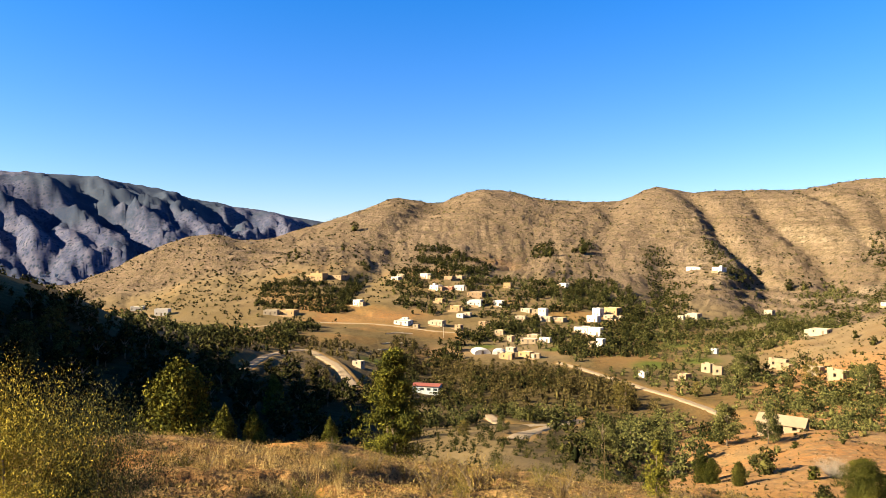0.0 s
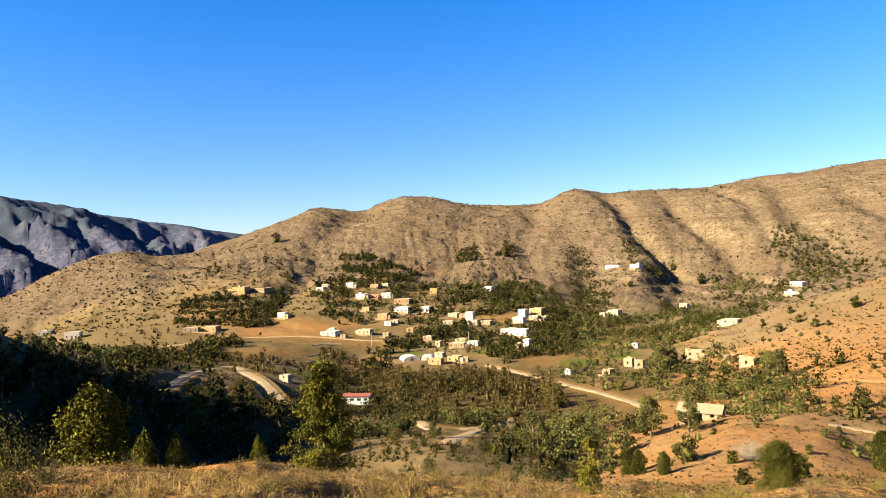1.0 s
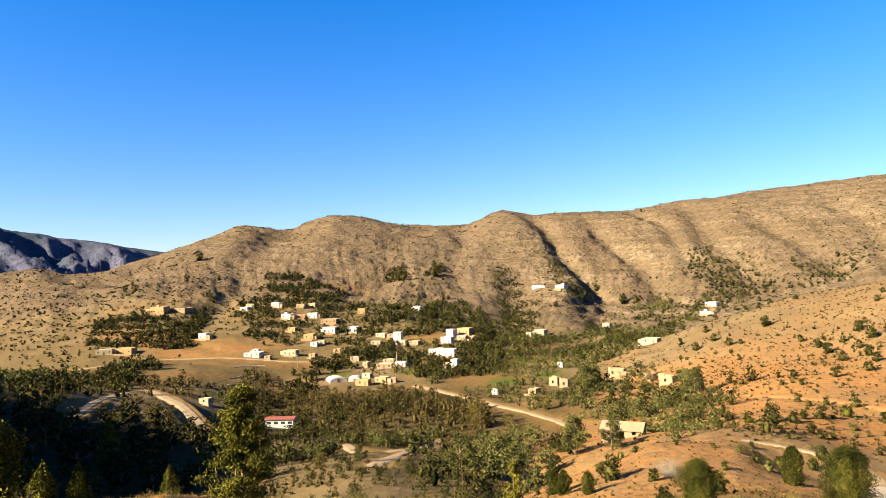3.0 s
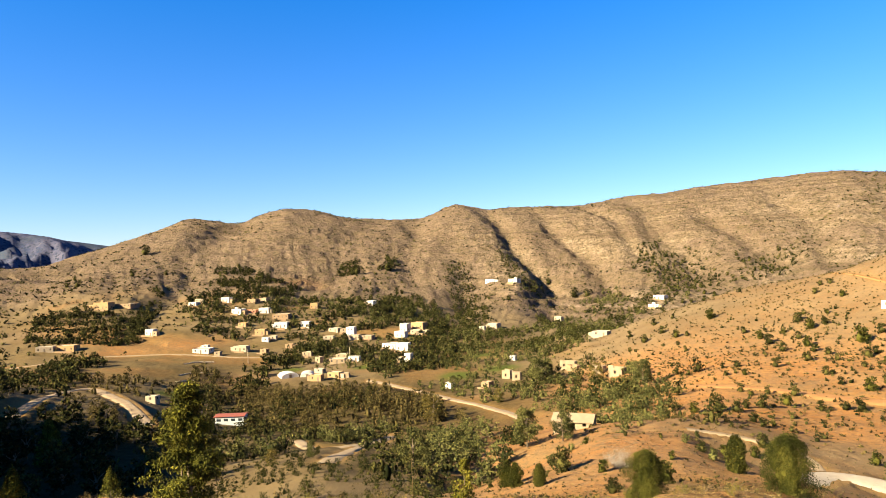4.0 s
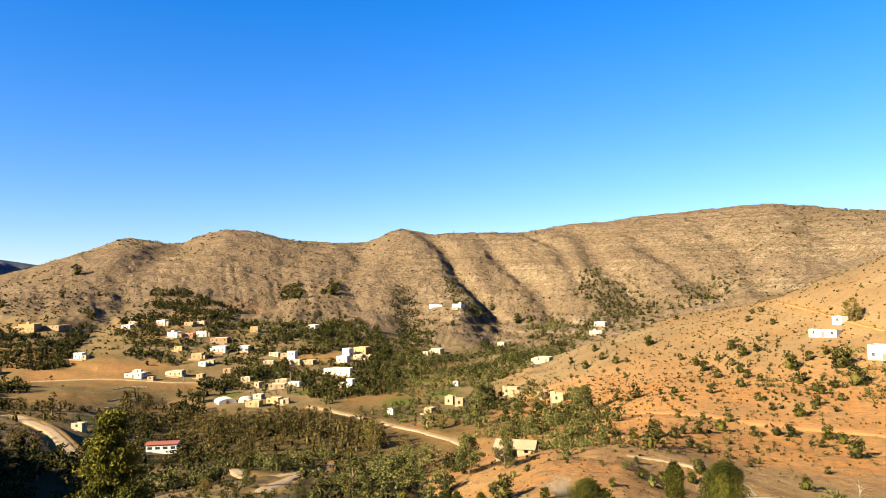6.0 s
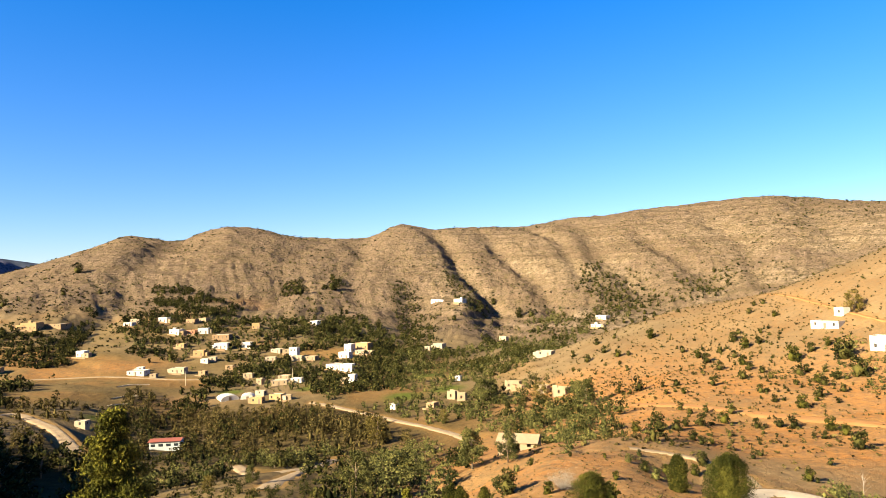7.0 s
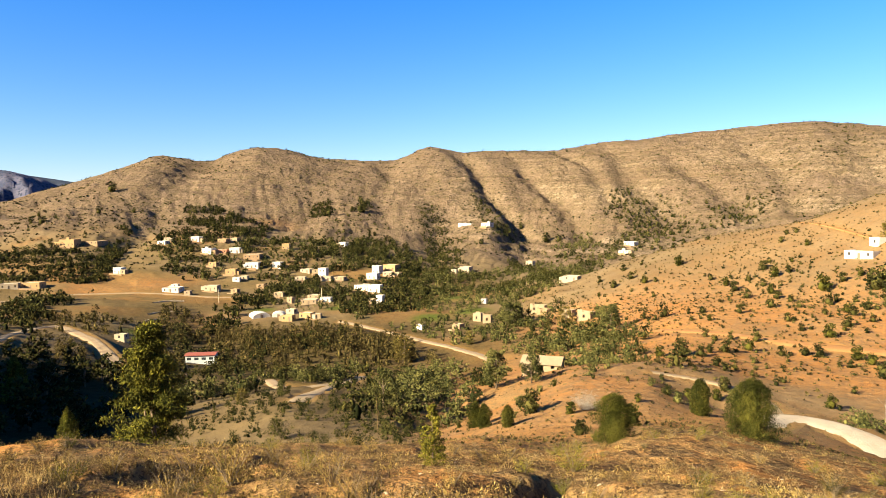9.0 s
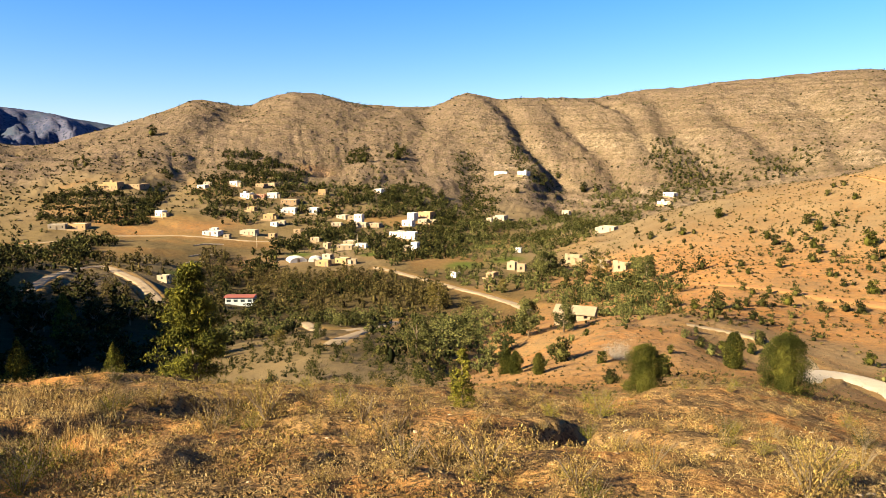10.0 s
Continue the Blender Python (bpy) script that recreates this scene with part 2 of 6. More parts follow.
# roads: name, width, surface, and the line in plan
ROADS = [
    ("village_road", 3.4, "dirt", [(-215.9, 482.7), (-174.9, 439.7), (-147.5, 413.5), (-118.1, 394.8), (-100.4, 401.8), (-77.6, 421.4), (-50.2, 424.1), (-22.0, 417.4), (2.0, 408.1), (22.2, 409.3)]),
    ("loop_road", 4.4, "dirt", [(-61.7, 210.9), (-64.7, 244.5), (-67.4, 288.8), (-61.1, 304.9), (-48.3, 281.2), (-39.9, 263.6), (-33.9, 243.9), (-28.2, 225.9)]),
    ("main_road", 3.8, "dirt", [(51.9, 314.1), (56.8, 305.9), (64.5, 284.3), (71.6, 251.7), (76.7, 224.2), (75.2, 196.4), (70.9, 170.5)]),
    ("valley_track", 3.6, "dirt", [(11.9, 190.6), (16.4, 172.4), (25.5, 176.3), (42.0, 199.5)]),
    ("field_track", 4.0, "dirt", [(11.9, 120.1), (16.8, 135.6), (26.0, 170.1), (39.7, 196.5)]),
    ("side_road", 5.4, "pale", [(53.6, 72.1), (53.1, 66.2), (58.4, 67.0), (72.9, 74.2), (75.8, 69.3), (73.3, 61.2), (68.8, 53.3)]),
    ("lower_lane", 2.0, "dirt", [(66.8, 98.6), (72.3, 97.6), (75.0, 93.9), (78.5, 90.0), (79.3, 84.9), (74.1, 76.8)]),
    ("hill_road", 6.5, "red", [(112.1, 180.9), (116.3, 169.1), (120.9, 152.1), (126.0, 136.7), (130.4, 124.8), (137.8, 114.0), (140.9, 105.3), (141.5, 100.9)]),
    ("upper_track", 2.6, "red", [(245.1, 241.4), (231.6, 213.1), (224.0, 193.0), (216.7, 170.7), (214.4, 154.8), (213.7, 151.0)]),
]
# patches of bare red earth and of green crops, old field walls, and more woods
RED_SPOTS = [(-67, 442, 20), (-84, 465, 14), (38, 280, 13), (34, 296, 9), (-6, 346, 18), (-18, 452, 14), (-35, 452, 12), (79, 206, 9), (77, 238, 9), (50, 640, 18), (46, 482, 10), (87, 381, 12), (61, 344, 12), (-125, 499, 20), (101, 224, 14), (112, 204, 14)]
GREEN_SPOTS = [(-30, 311, 9), (92, 301, 9), (22, 371, 7), (120, 350, 10), (159, 368, 12), (59, 357, 7), (114, 304, 9)]
FIELD_WALLS = [
    [(-32.5, 353.3), (-26.5, 362.1), (-19.2, 365.0)],
    [(-33.3, 389.1), (-25.6, 394.7), (-16.0, 396.9)],
    [(-32.7, 337.6), (-26.7, 345.1), (-22.5, 345.9)],
]
RIVER_BANK = [(-4, 330), (20, 320), (49, 297), (60, 265), (68, 239), (69, 185), (64, 187), (57, 235), (30, 254), (4, 272)]
ROAD_UPPER = [(67, 295), (96, 296), (117, 276), (83, 195), (80, 215), (78, 253)]
LOOP_INSIDE = [(-62, 239), (-62, 274), (-51, 263), (-38, 241), (-39, 214), (-52, 215)]


def road_line(points, step=1.5):
    p = np.array(points, float)
    d = np.concatenate([[0], np.cumsum(np.hypot(*np.diff(p, axis=0).T))])
    s = np.arange(0, d[-1], step)
    x, y = smooth_curve(d, p[:, 0], s), smooth_curve(d, p[:, 1], s)
    k = np.ones(9) / 9
    ease = lambda v: np.convolve(np.pad(v, 4, mode="edge"), k, "valid")
    return ease(x), ease(y)


ROAD_RUNS = {}
LAND_ROAD = np.zeros_like(LAND_Z)
for road_name, road_wide, _, road_points in ROADS:
    rx, ry = road_line(road_points)
    rz = height(rx, ry)
    rz = np.convolve(np.pad(rz, 10, mode="edge"), np.ones(21) / 21, "valid")
    ROAD_RUNS[road_name] = (rx, ry, rz)
    box = (LAND_X > rx.min() - 12) & (LAND_X < rx.max() + 12) & (LAND_Y > ry.min() - 12) & (LAND_Y < ry.max() + 12)
    gi, gj = np.where(box)
    for lo in range(0, len(gi), 4000):
        i, j = gi[lo:lo + 4000], gj[lo:lo + 4000]
        d = np.hypot(LAND_X[i, j][:, None] - rx, LAND_Y[i, j][:, None] - ry)
        k = d.argmin(1)
        d = d[np.arange(len(k)), k]
        flat = np.clip((road_wide / 2 + 3.2 - d) / 2.2, 0, 1)
        bed = np.where(np.hypot(LAND_X[i, j], LAND_Y[i, j]) > 150, 0.22, 0.05) * np.clip((road_wide / 2 + 1.2 - d) / 1.0, 0, 1)
        LAND_Z[i, j] += (rz[k] - bed - LAND_Z[i, j]) * flat
        LAND_ROAD[i, j] = np.maximum(LAND_ROAD[i, j], np.clip((road_wide / 2 + 2.2 - d) / 2.0, 0, 1))
# ---------------------------------------------------------------- materials
def material(name, rough=0.9, spec=0.2):
    m = bpy.data.materials.new(name)
    m.use_nodes = True
    b = m.node_tree.nodes["Principled BSDF"]
    b.inputs["Roughness"].default_value = rough
    b.inputs["Specular IOR Level"].default_value = spec
    return m, m.node_tree.nodes, m.node_tree.links, b


class Shade:
    """Short names for building a surface out of noise and mixes, in metres."""

    def __init__(self, nodes, links):
        self.n, self.l = nodes, links
        self.pos = nodes.new("ShaderNodeNewGeometry").outputs["Position"]

    def noise(self, size, detail=4, rough=0.55, stretch=None):
        t = self.n.new("ShaderNodeTexNoise")
        t.inputs["Scale"].default_value, t.inputs["Detail"].default_value, t.inputs["Roughness"].default_value = 1 / size, detail, rough
        src = self.pos
        if stretch:
            m = self.n.new("ShaderNodeMapping")
            m.inputs["Scale"].default_value = stretch
            self.l.new(src, m.inputs["Vector"])
            src = m.outputs[0]
        self.l.new(src, t.inputs["Vector"])
        return t.outputs["Fac"]

    def cells(self, size):
        t = self.n.new("ShaderNodeTexVoronoi")
        t.inputs["Scale"].default_value = 1 / size
        self.l.new(self.pos, t.inputs["Vector"])
        return t.outputs["Distance"]

    def attr(self, name):
        a = self.n.new("ShaderNodeAttribute")
        a.attribute_name = name
        return a.outputs["Fac"]

    def step(self, v, lo, hi):
        m = self.n.new("ShaderNodeMapRange")
        m.inputs["From Min"].default_value, m.inputs["From Max"].default_value = lo, hi
        self.l.new(v, m.inputs["Value"])
        return m.outputs[0]

    def math(self, op, a, b):
        m = self.n.new("ShaderNodeMath")
        m.operation = op
        for i, v in enumerate((a, b)):
            if isinstance(v, (int, float)):
                m.inputs[i].default_value = v
            else:
                self.l.new(v, m.inputs[i])
        return m.outputs[0]

    def mix(self, f, a, b, how="MIX"):
        m = self.n.new("ShaderNodeMix")
        m.data_type, m.blend_type = "RGBA", how
        for sock, v in ((m.inputs["Factor"], f), (m.inputs["A"], a), (m.inputs["B"], b)):
            if isinstance(v, tuple):
                sock.default_value = (*v, 1)
            elif isinstance(v, (int, float)):
                sock.default_value = v
            else:
                self.l.new(v, sock)
        return m.outputs["Result"]

    def bump(self, v, depth, into, strength=1.0):
        b = self.n.new("ShaderNodeBump")
        b.inputs["Distance"].default_value, b.inputs["Strength"].default_value = depth, strength
        self.l.new(v, b.inputs["Height"])
        self.l.new(b.outputs[0], into)


m_ground, gn, gl, gb = material("earth", 0.95, 0.03)
S = Shade(gn, gl)
fine, small, wide, broad = S.noise(0.35, 5, 0.65), S.noise(2.5, 5, 0.65), S.noise(18, 5, 0.6), S.noise(90, 4)
# soils
tan = S.mix(S.step(wide, 0.3, 0.7), (0.112, 0.080, 0.041), (0.168, 0.124, 0.066))
red = S.mix(S.step(wide, 0.32, 0.68), (0.285, 0.124, 0.034), (0.305, 0.160, 0.056))
straw = S.mix(S.step(small, 0.35, 0.65), (0.232, 0.110, 0.033), (0.268, 0.172, 0.068))
straw = S.mix(S.step(S.noise(1.3, 7, 0.75), 0.49, 0.60), straw, (0.098, 0.062, 0.028))
straw = S.mix(S.step(S.noise(0.11, 4, 0.7), 0.50, 0.60), straw, (0.066, 0.040, 0.017))
straw = S.mix(S.step(S.noise(3.8, 4, 0.6), 0.55, 0.66), straw, (0.300, 0.142, 0.040))
pale = S.mix(S.step(wide, 0.35, 0.65), (0.168, 0.124, 0.058), (0.236, 0.185, 0.094))
loam = S.mix(S.step(small, 0.35, 0.65), (0.075, 0.052, 0.019), (0.144, 0.101, 0.038))
# far mountains and their forest: blue haze is mixed into these colours
hazy_wild = S.mix(S.step(S.noise(40, 10, 0.78), 0.38, 0.62), (0.030, 0.044, 0.090), (0.100, 0.098, 0.136))
hazy_wild = S.mix(S.step(S.noise(260, 8, 0.7), 0.50, 0.60), hazy_wild, (0.016, 0.030, 0.062))
hazy_wild = S.mix(S.step(S.cells(13), 0.40, 0.26), hazy_wild, (0.016, 0.030, 0.058))
hazy_wild = S.mix(S.attr("forest"), hazy_wild, S.mix(S.noise(30, 8, 0.7), (0.010, 0.024, 0.046), (0.046, 0.064, 0.098)))
# beds of rock that lie level along the upper hillside
beds = S.noise(26, 6, 0.62, (0.10, 0.10, 3.2))
base = S.mix(S.attr("straw"), tan, straw)
base = S.mix(S.attr("loam"), base, loam)
base = S.mix(S.attr("pale"), base, pale)
base = S.mix(S.math("MULTIPLY", S.attr("hill"), S.step(beds, 0.52, 0.64)), base, (0.120, 0.086, 0.042))
ledge = S.noise(30, 5, 0.6, (0.05, 0.05, 5.5))
broken = S.math("MULTIPLY", S.attr("hill"), S.step(S.noise(70, 4, 0.6), 0.44, 0.60))
base = S.mix(S.math("MULTIPLY", broken, S.step(ledge, 0.60, 0.68)), base, (0.200, 0.152, 0.086))
base = S.mix(S.math("MULTIPLY", broken, S.step(ledge, 0.42, 0.35)), base, (0.072, 0.052, 0.027))
base = S.mix(S.math("MULTIPLY", S.attr("hill"), S.step(S.noise(6, 7, 0.75), 0.47, 0.60)), base, (0.092, 0.072, 0.029))
base = S.mix(S.math("MULTIPLY", S.attr("hill"), S.step(S.cells(5.0), 0.30, 0.14)), base, (0.049, 0.044, 0.016))
base = S.mix(S.math("MULTIPLY", S.attr("hill"), S.step(S.cells(2.6), 0.26, 0.12)), base, (0.069, 0.055, 0.023))
base = S.mix(S.math("MULTIPLY", S.attr("hill"), S.step(S.noise(1.8, 5, 0.8), 0.52, 0.60)), base, (0.080, 0.062, 0.030))
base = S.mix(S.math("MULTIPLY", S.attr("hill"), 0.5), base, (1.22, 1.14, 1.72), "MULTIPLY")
red = S.mix(S.step(S.noise(4.5, 7, 0.72), 0.46, 0.62), red, (0.225, 0.122, 0.050))
red = S.mix(S.step(S.noise(1.5, 7, 0.76), 0.50, 0.60), red, (0.165, 0.096, 0.044))
red = S.mix(S.step(S.noise(0.8, 5, 0.7), 0.60, 0.68), red, (0.36, 0.225, 0.115))
base = S.mix(S.attr("red"), base, red)
# leaf litter, coloured extra dark to stand for the valley's deep shade
base = S.mix(S.attr("litter_shade"), base, S.mix(small, (0.017, 0.014, 0.006), (0.044, 0.034, 0.013)))
base = S.mix(S.attr("crop"), base, S.mix(small, (0.039, 0.058, 0.009), (0.086, 0.101, 0.018)))
base = S.mix(S.attr("hazy_wild"), base, hazy_wild)
base = S.mix(S.attr("verge"), base, (0.277, 0.156, 0.049))
# stones, tufts and stains
base = S.mix(S.step(small, 0.40, 0.75), base, S.mix(0.35, base, (0.104, 0.069, 0.027)))
base = S.mix(S.step(fine, 0.62, 0.72), base, S.mix(0.5, base, (0.317, 0.254, 0.135)))
base = S.mix(S.step(fine, 0.40, 0.30), base, S.mix(0.6, base, (0.069, 0.044, 0.016)))
base = S.mix(1.0, base, (0.88, 0.87, 0.90), "MULTIPLY")
gl.new(base, gb.inputs["Base Color"])
rough_h = S.math("ADD", S.math("MULTIPLY", S.attr("hill"), S.math("MULTIPLY", S.noise(7, 7, 0.7), 5.0)), S.math("ADD", S.math("MULTIPLY", small, 0.5), S.math("ADD", S.math("MULTIPLY", fine, 0.20), S.math("MULTIPLY", wide, 1.5))))
S.bump(rough_h, 1.0, gb.inputs["Normal"], 0.8)


def grid_faces(ni, nj, wrap):
    i, j = np.meshgrid(np.arange(ni if wrap else ni - 1), np.arange(nj - 1), indexing="ij")
    i, j = i.ravel(), j.ravel()
    k = (i + 1) % ni
    return np.stack([i * nj + j, k * nj + j, k * nj + j + 1, i * nj + j + 1], 1)


def mesh_of(name, verts, faces, mats, smooth=False, mat_index=None):
    """A mesh from arrays of places and of equal-sized faces."""
    me = bpy.data.meshes.new(name)
    verts, faces = np.asarray(verts, np.float32), np.asarray(faces, np.int32)
    n = faces.shape[1]
    me.vertices.add(len(verts))
    me.vertices.foreach_set("co", verts.ravel())
    me.loops.add(faces.size)
    me.loops.foreach_set("vertex_index", faces.ravel())
    me.polygons.add(len(faces))
    me.polygons.foreach_set("loop_start", np.arange(0, faces.size, n, dtype=np.int32))
    if smooth:
        me.polygons.foreach_set("use_smooth", np.ones(len(faces), bool))
    for m in mats:
        me.materials.append(m)
    if mat_index is not None:
        me.polygons.foreach_set("material_index", np.asarray(mat_index, np.int32))
    me.update(calc_edges=True)
    return me


# ---------------------------------------------------------------- ground
use = slice(0, len(BEARINGS) - 1)
me = mesh_of("ground", np.stack([LAND_X[use].ravel(), LAND_Y[use].ravel(), LAND_Z[use].ravel()], 1),
             grid_faces(len(BEARINGS) - 1, len(RANGES), True)[:, ::-1], [m_ground], True)
_deg = np.degrees(np.arctan2(LAND_X, LAND_Y))
_patch = fbm(LAND_X, LAND_Y, 45, 4, 77)
# wooded valley floor where the soil colour is darkened as shade
wood_shade = (bump(_deg, -44, -3, 3) * bump(LAND_SHARE, 2.35, 4.9, 0.3) * np.clip(0.95 + 0.5 * _patch, 0, 1)
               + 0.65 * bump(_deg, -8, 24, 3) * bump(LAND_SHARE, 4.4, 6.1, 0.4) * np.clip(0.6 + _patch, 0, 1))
_spots = 0.4 * sum(np.exp(-((LAND_X - sx + 6 * _patch) ** 2 + (LAND_Y - sy + 9 * _patch) ** 2) / sr ** 2) for sx, sy, sr in RED_SPOTS)
_soil = {
    "straw": bump(LAND_SHARE, -2, 3.2, 0.5),
    "loam": np.clip(bump(LAND_SHARE, 3.3, 7.6, 0.6) * np.clip((30 - _deg) / 6, 0, 1) * np.clip(0.7 + _patch * 0.6, 0, 1), 0, 1),
    "pale": bump(LAND_SHARE, 7.7, 8.9, 0.4) * np.clip((_deg - 15) / 8, 0, 1) * np.clip(0.5 + _patch, 0, 1),
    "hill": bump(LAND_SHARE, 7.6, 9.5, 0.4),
    "red": np.clip(bump(LAND_SHARE, 4.6, 7.25, 0.35) * np.clip((_deg - 24) / 5, 0, 1) * np.clip(0.85 + _patch * 0.7, 0.25, 1)
                   + bump(LAND_SHARE, 2.0, 5.3, 0.5) * np.clip((_deg - 12) / 8, 0, 1) * np.clip(0.72 + _patch * 0.6, 0, 1)
                   + bump(LAND_SHARE, 5.3, 7.9, 0.5) * np.clip((_patch - 0.18) * 4, 0, 1) * 0.35 + _spots, 0, 1) * (1 - 0.72 * bump(LAND_SHARE, 5.9, 7.5, 0.5) * np.clip((_deg - 24) / 5, 0, 1)),
    "litter_shade": np.clip(wood_shade, 0, 1),
    "crop": sum(np.exp(-(((LAND_X - sx) ** 2 + (LAND_Y - sy) ** 2) / sr ** 2) ** 2) for sx, sy, sr in GREEN_SPOTS),
    "hazy_wild": np.clip((LAND_SHARE - 9.6) / 0.6, 0, 1),
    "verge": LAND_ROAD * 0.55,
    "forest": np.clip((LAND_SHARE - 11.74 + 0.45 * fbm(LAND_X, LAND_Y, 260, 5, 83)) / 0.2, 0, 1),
}
for _name, _grid in _soil.items():
    a = me.attributes.new(_name, "FLOAT", "POINT")
    a.data.foreach_set("value", np.ascontiguousarray(_grid[use].ravel(), np.float32))
ground = tagged(new("ground", me), "dry ochre and brown hill country with scrub and bare earth", "ground", kind="structure")

# ---------------------------------------------------------------- roads
def road_mat(name, c1, c2):
    m, n, l, b = material(name, 0.95, 0.1)
    s = Shade(n, l)
    c = s.mix(s.step(s.noise(3.0, 6, 0.65), 0.35, 0.65), c1, c2)
    c = s.mix(s.step(s.noise(0.4, 4, 0.7), 0.6, 0.72), c, s.mix(0.5, c, (0.2, 0.14, 0.08)))
    l.new(c, b.inputs["Base Color"])
    s.bump(s.noise(0.5, 5, 0.7), 0.12, b.inputs["Normal"])
    return m


ROAD_MATS = {"dirt": road_mat("road_dirt", (0.190, 0.136, 0.080), (0.248, 0.184, 0.115)),
             "red": road_mat("road_earth", (0.240, 0.112, 0.038), (0.270, 0.142, 0.054)),
             "pale": road_mat("road_gravel", (0.285, 0.230, 0.164), (0.340, 0.290, 0.219))}
ROAD_LABELS = {"dirt": "narrow unpaved road of packed pale earth", "red": "unpaved ochre earth road cut into the slope",
               "pale": "pale gravel road curving below the knoll"}
for road_name, road_wide, surface, _ in ROADS:
    rx, ry, rz = ROAD_RUNS[road_name]
    tx, ty = np.gradient(rx), np.gradient(ry)
    tl = np.hypot(tx, ty) + 1e-9
    nx, ny = -ty / tl, tx / tl
    cols = np.linspace(-1, 1, 7)
    ragged = 1 + 0.14 * fbm(rx, ry, 6, 3, 55)
    vx = rx[:, None] + nx[:, None] * cols * (road_wide / 2 * ragged)[:, None]
    vy = ry[:, None] + ny[:, None] * cols * (road_wide / 2 * ragged)[:, None]
    vz = rz[:, None] + np.where(np.hypot(rx, ry) > 150, 0.12, 0.16)[:, None] - np.where(np.hypot(rx, ry) > 150, 0.45, 0.30)[:, None] * np.abs(cols) ** 12 + 0.04 * fbm(vx, vy, 1.7, 2, 9) - 0.05 * np.exp(-((np.abs(cols) - 0.45) / 0.15) ** 2)
    f = grid_faces(len(rx), 7, False)
    ob = new("road_" + road_name.replace("_road", "").replace("_track", ""), mesh_of(road_name, np.stack([vx.ravel(), vy.ravel(), vz.ravel()], 1), f, [ROAD_MATS[surface]], True))
    tagged(ob, ROAD_LABELS[surface], "road", kind="structure")
# ---------------------------------------------------------------- plants: meshes
def leaf_mat(name, c1, c2, c3, size=2.5):
    """Foliage: the tint drifts from plant to plant and from leaf to leaf."""
    m, n, l, b = material(name, 0.9, 0.04)
    geo = n.new("ShaderNodeNewGeometry")
    tex = n.new("ShaderNodeTexNoise")
    tex.inputs["Scale"].default_value, tex.inputs["Detail"].default_value = 1 / size, 2
    l.new(geo.outputs["Position"], tex.inputs["Vector"])
    add = n.new("ShaderNodeMath")
    add.operation = "MULTIPLY_ADD"
    add.inputs[1].default_value, add.inputs[2].default_value = 0.45, -0.22
    l.new(geo.outputs["Random Per Island"], add.inputs[0])
    total = n.new("ShaderNodeMath")
    total.operation = "ADD"
    l.new(add.outputs[0], total.inputs[0])
    l.new(tex.outputs["Fac"], total.inputs[1])
    ramp = n.new("ShaderNodeValToRGB")
    ramp.color_ramp.elements[0].position, ramp.color_ramp.elements[1].position = 0.25, 0.8
    ramp.color_ramp.elements[0].color, ramp.color_ramp.elements[1].color = (*c1, 1), (*c3, 1)
    ramp.color_ramp.elements.new(0.52).color = (*c2, 1)
    l.new(total.outputs[0], ramp.inputs[0])
    l.new(ramp.outputs[0], b.inputs["Base Color"])
    return m


m_olive = leaf_mat("olive_leaves", (0.016, 0.019, 0.006), (0.054, 0.054, 0.016), (0.142, 0.130, 0.040), 5)
m_dark = leaf_mat("dark_leaves", (0.008, 0.010, 0.003), (0.022, 0.022, 0.006), (0.074, 0.065, 0.017), 6)
m_juniper = leaf_mat("juniper_leaves", (0.012, 0.014, 0.003), (0.029, 0.030, 0.006), (0.076, 0.069, 0.012), 1.2)
m_autumn = leaf_mat("autumn_leaves", (0.034, 0.028, 0.008), (0.082, 0.064, 0.016), (0.16, 0.12, 0.03), 1.5)
m_pine = leaf_mat("pine_needles", (0.026, 0.028, 0.005), (0.070, 0.069, 0.010), (0.165, 0.146, 0.018), 1.2)
m_gold = leaf_mat("golden_leaves", (0.064, 0.054, 0.009), (0.200, 0.156, 0.020), (0.420, 0.320, 0.046), 0.7)
m_lime = leaf_mat("fresh_leaves", (0.044, 0.044, 0.006), (0.096, 0.086, 0.011), (0.185, 0.155, 0.021), 0.5)
m_heath = leaf_mat("heath_leaves", (0.054, 0.036, 0.012), (0.140, 0.094, 0.028), (0.285, 0.200, 0.066), 0.9)
m_brush = leaf_mat("brush_leaves", (0.017, 0.014, 0.005), (0.048, 0.038, 0.012), (0.125, 0.092, 0.030), 4)
m_dead = leaf_mat("dead_herbs", (0.030, 0.020, 0.009), (0.085, 0.056, 0.024), (0.200, 0.140, 0.066), 0.6)
m_straw = leaf_mat("straw", (0.140, 0.080, 0.026), (0.265, 0.175, 0.062), (0.430, 0.325, 0.140), 0.8)
m_bark, bn, bl, bb_ = material("bark", 0.9, 0.1)
tex = bn.new("ShaderNodeTexNoise")
tex.inputs["Scale"].default_value = 9
ramp = bn.new("ShaderNodeValToRGB")
ramp.color_ramp.elements[0].color, ramp.color_ramp.elements[1].color = (0.05, 0.035, 0.02, 1), (0.20, 0.15, 0.10, 1)
bl.new(tex.outputs["Fac"], ramp.inputs[0])
bl.new(ramp.outputs[0], bb_.inputs["Base Color"])


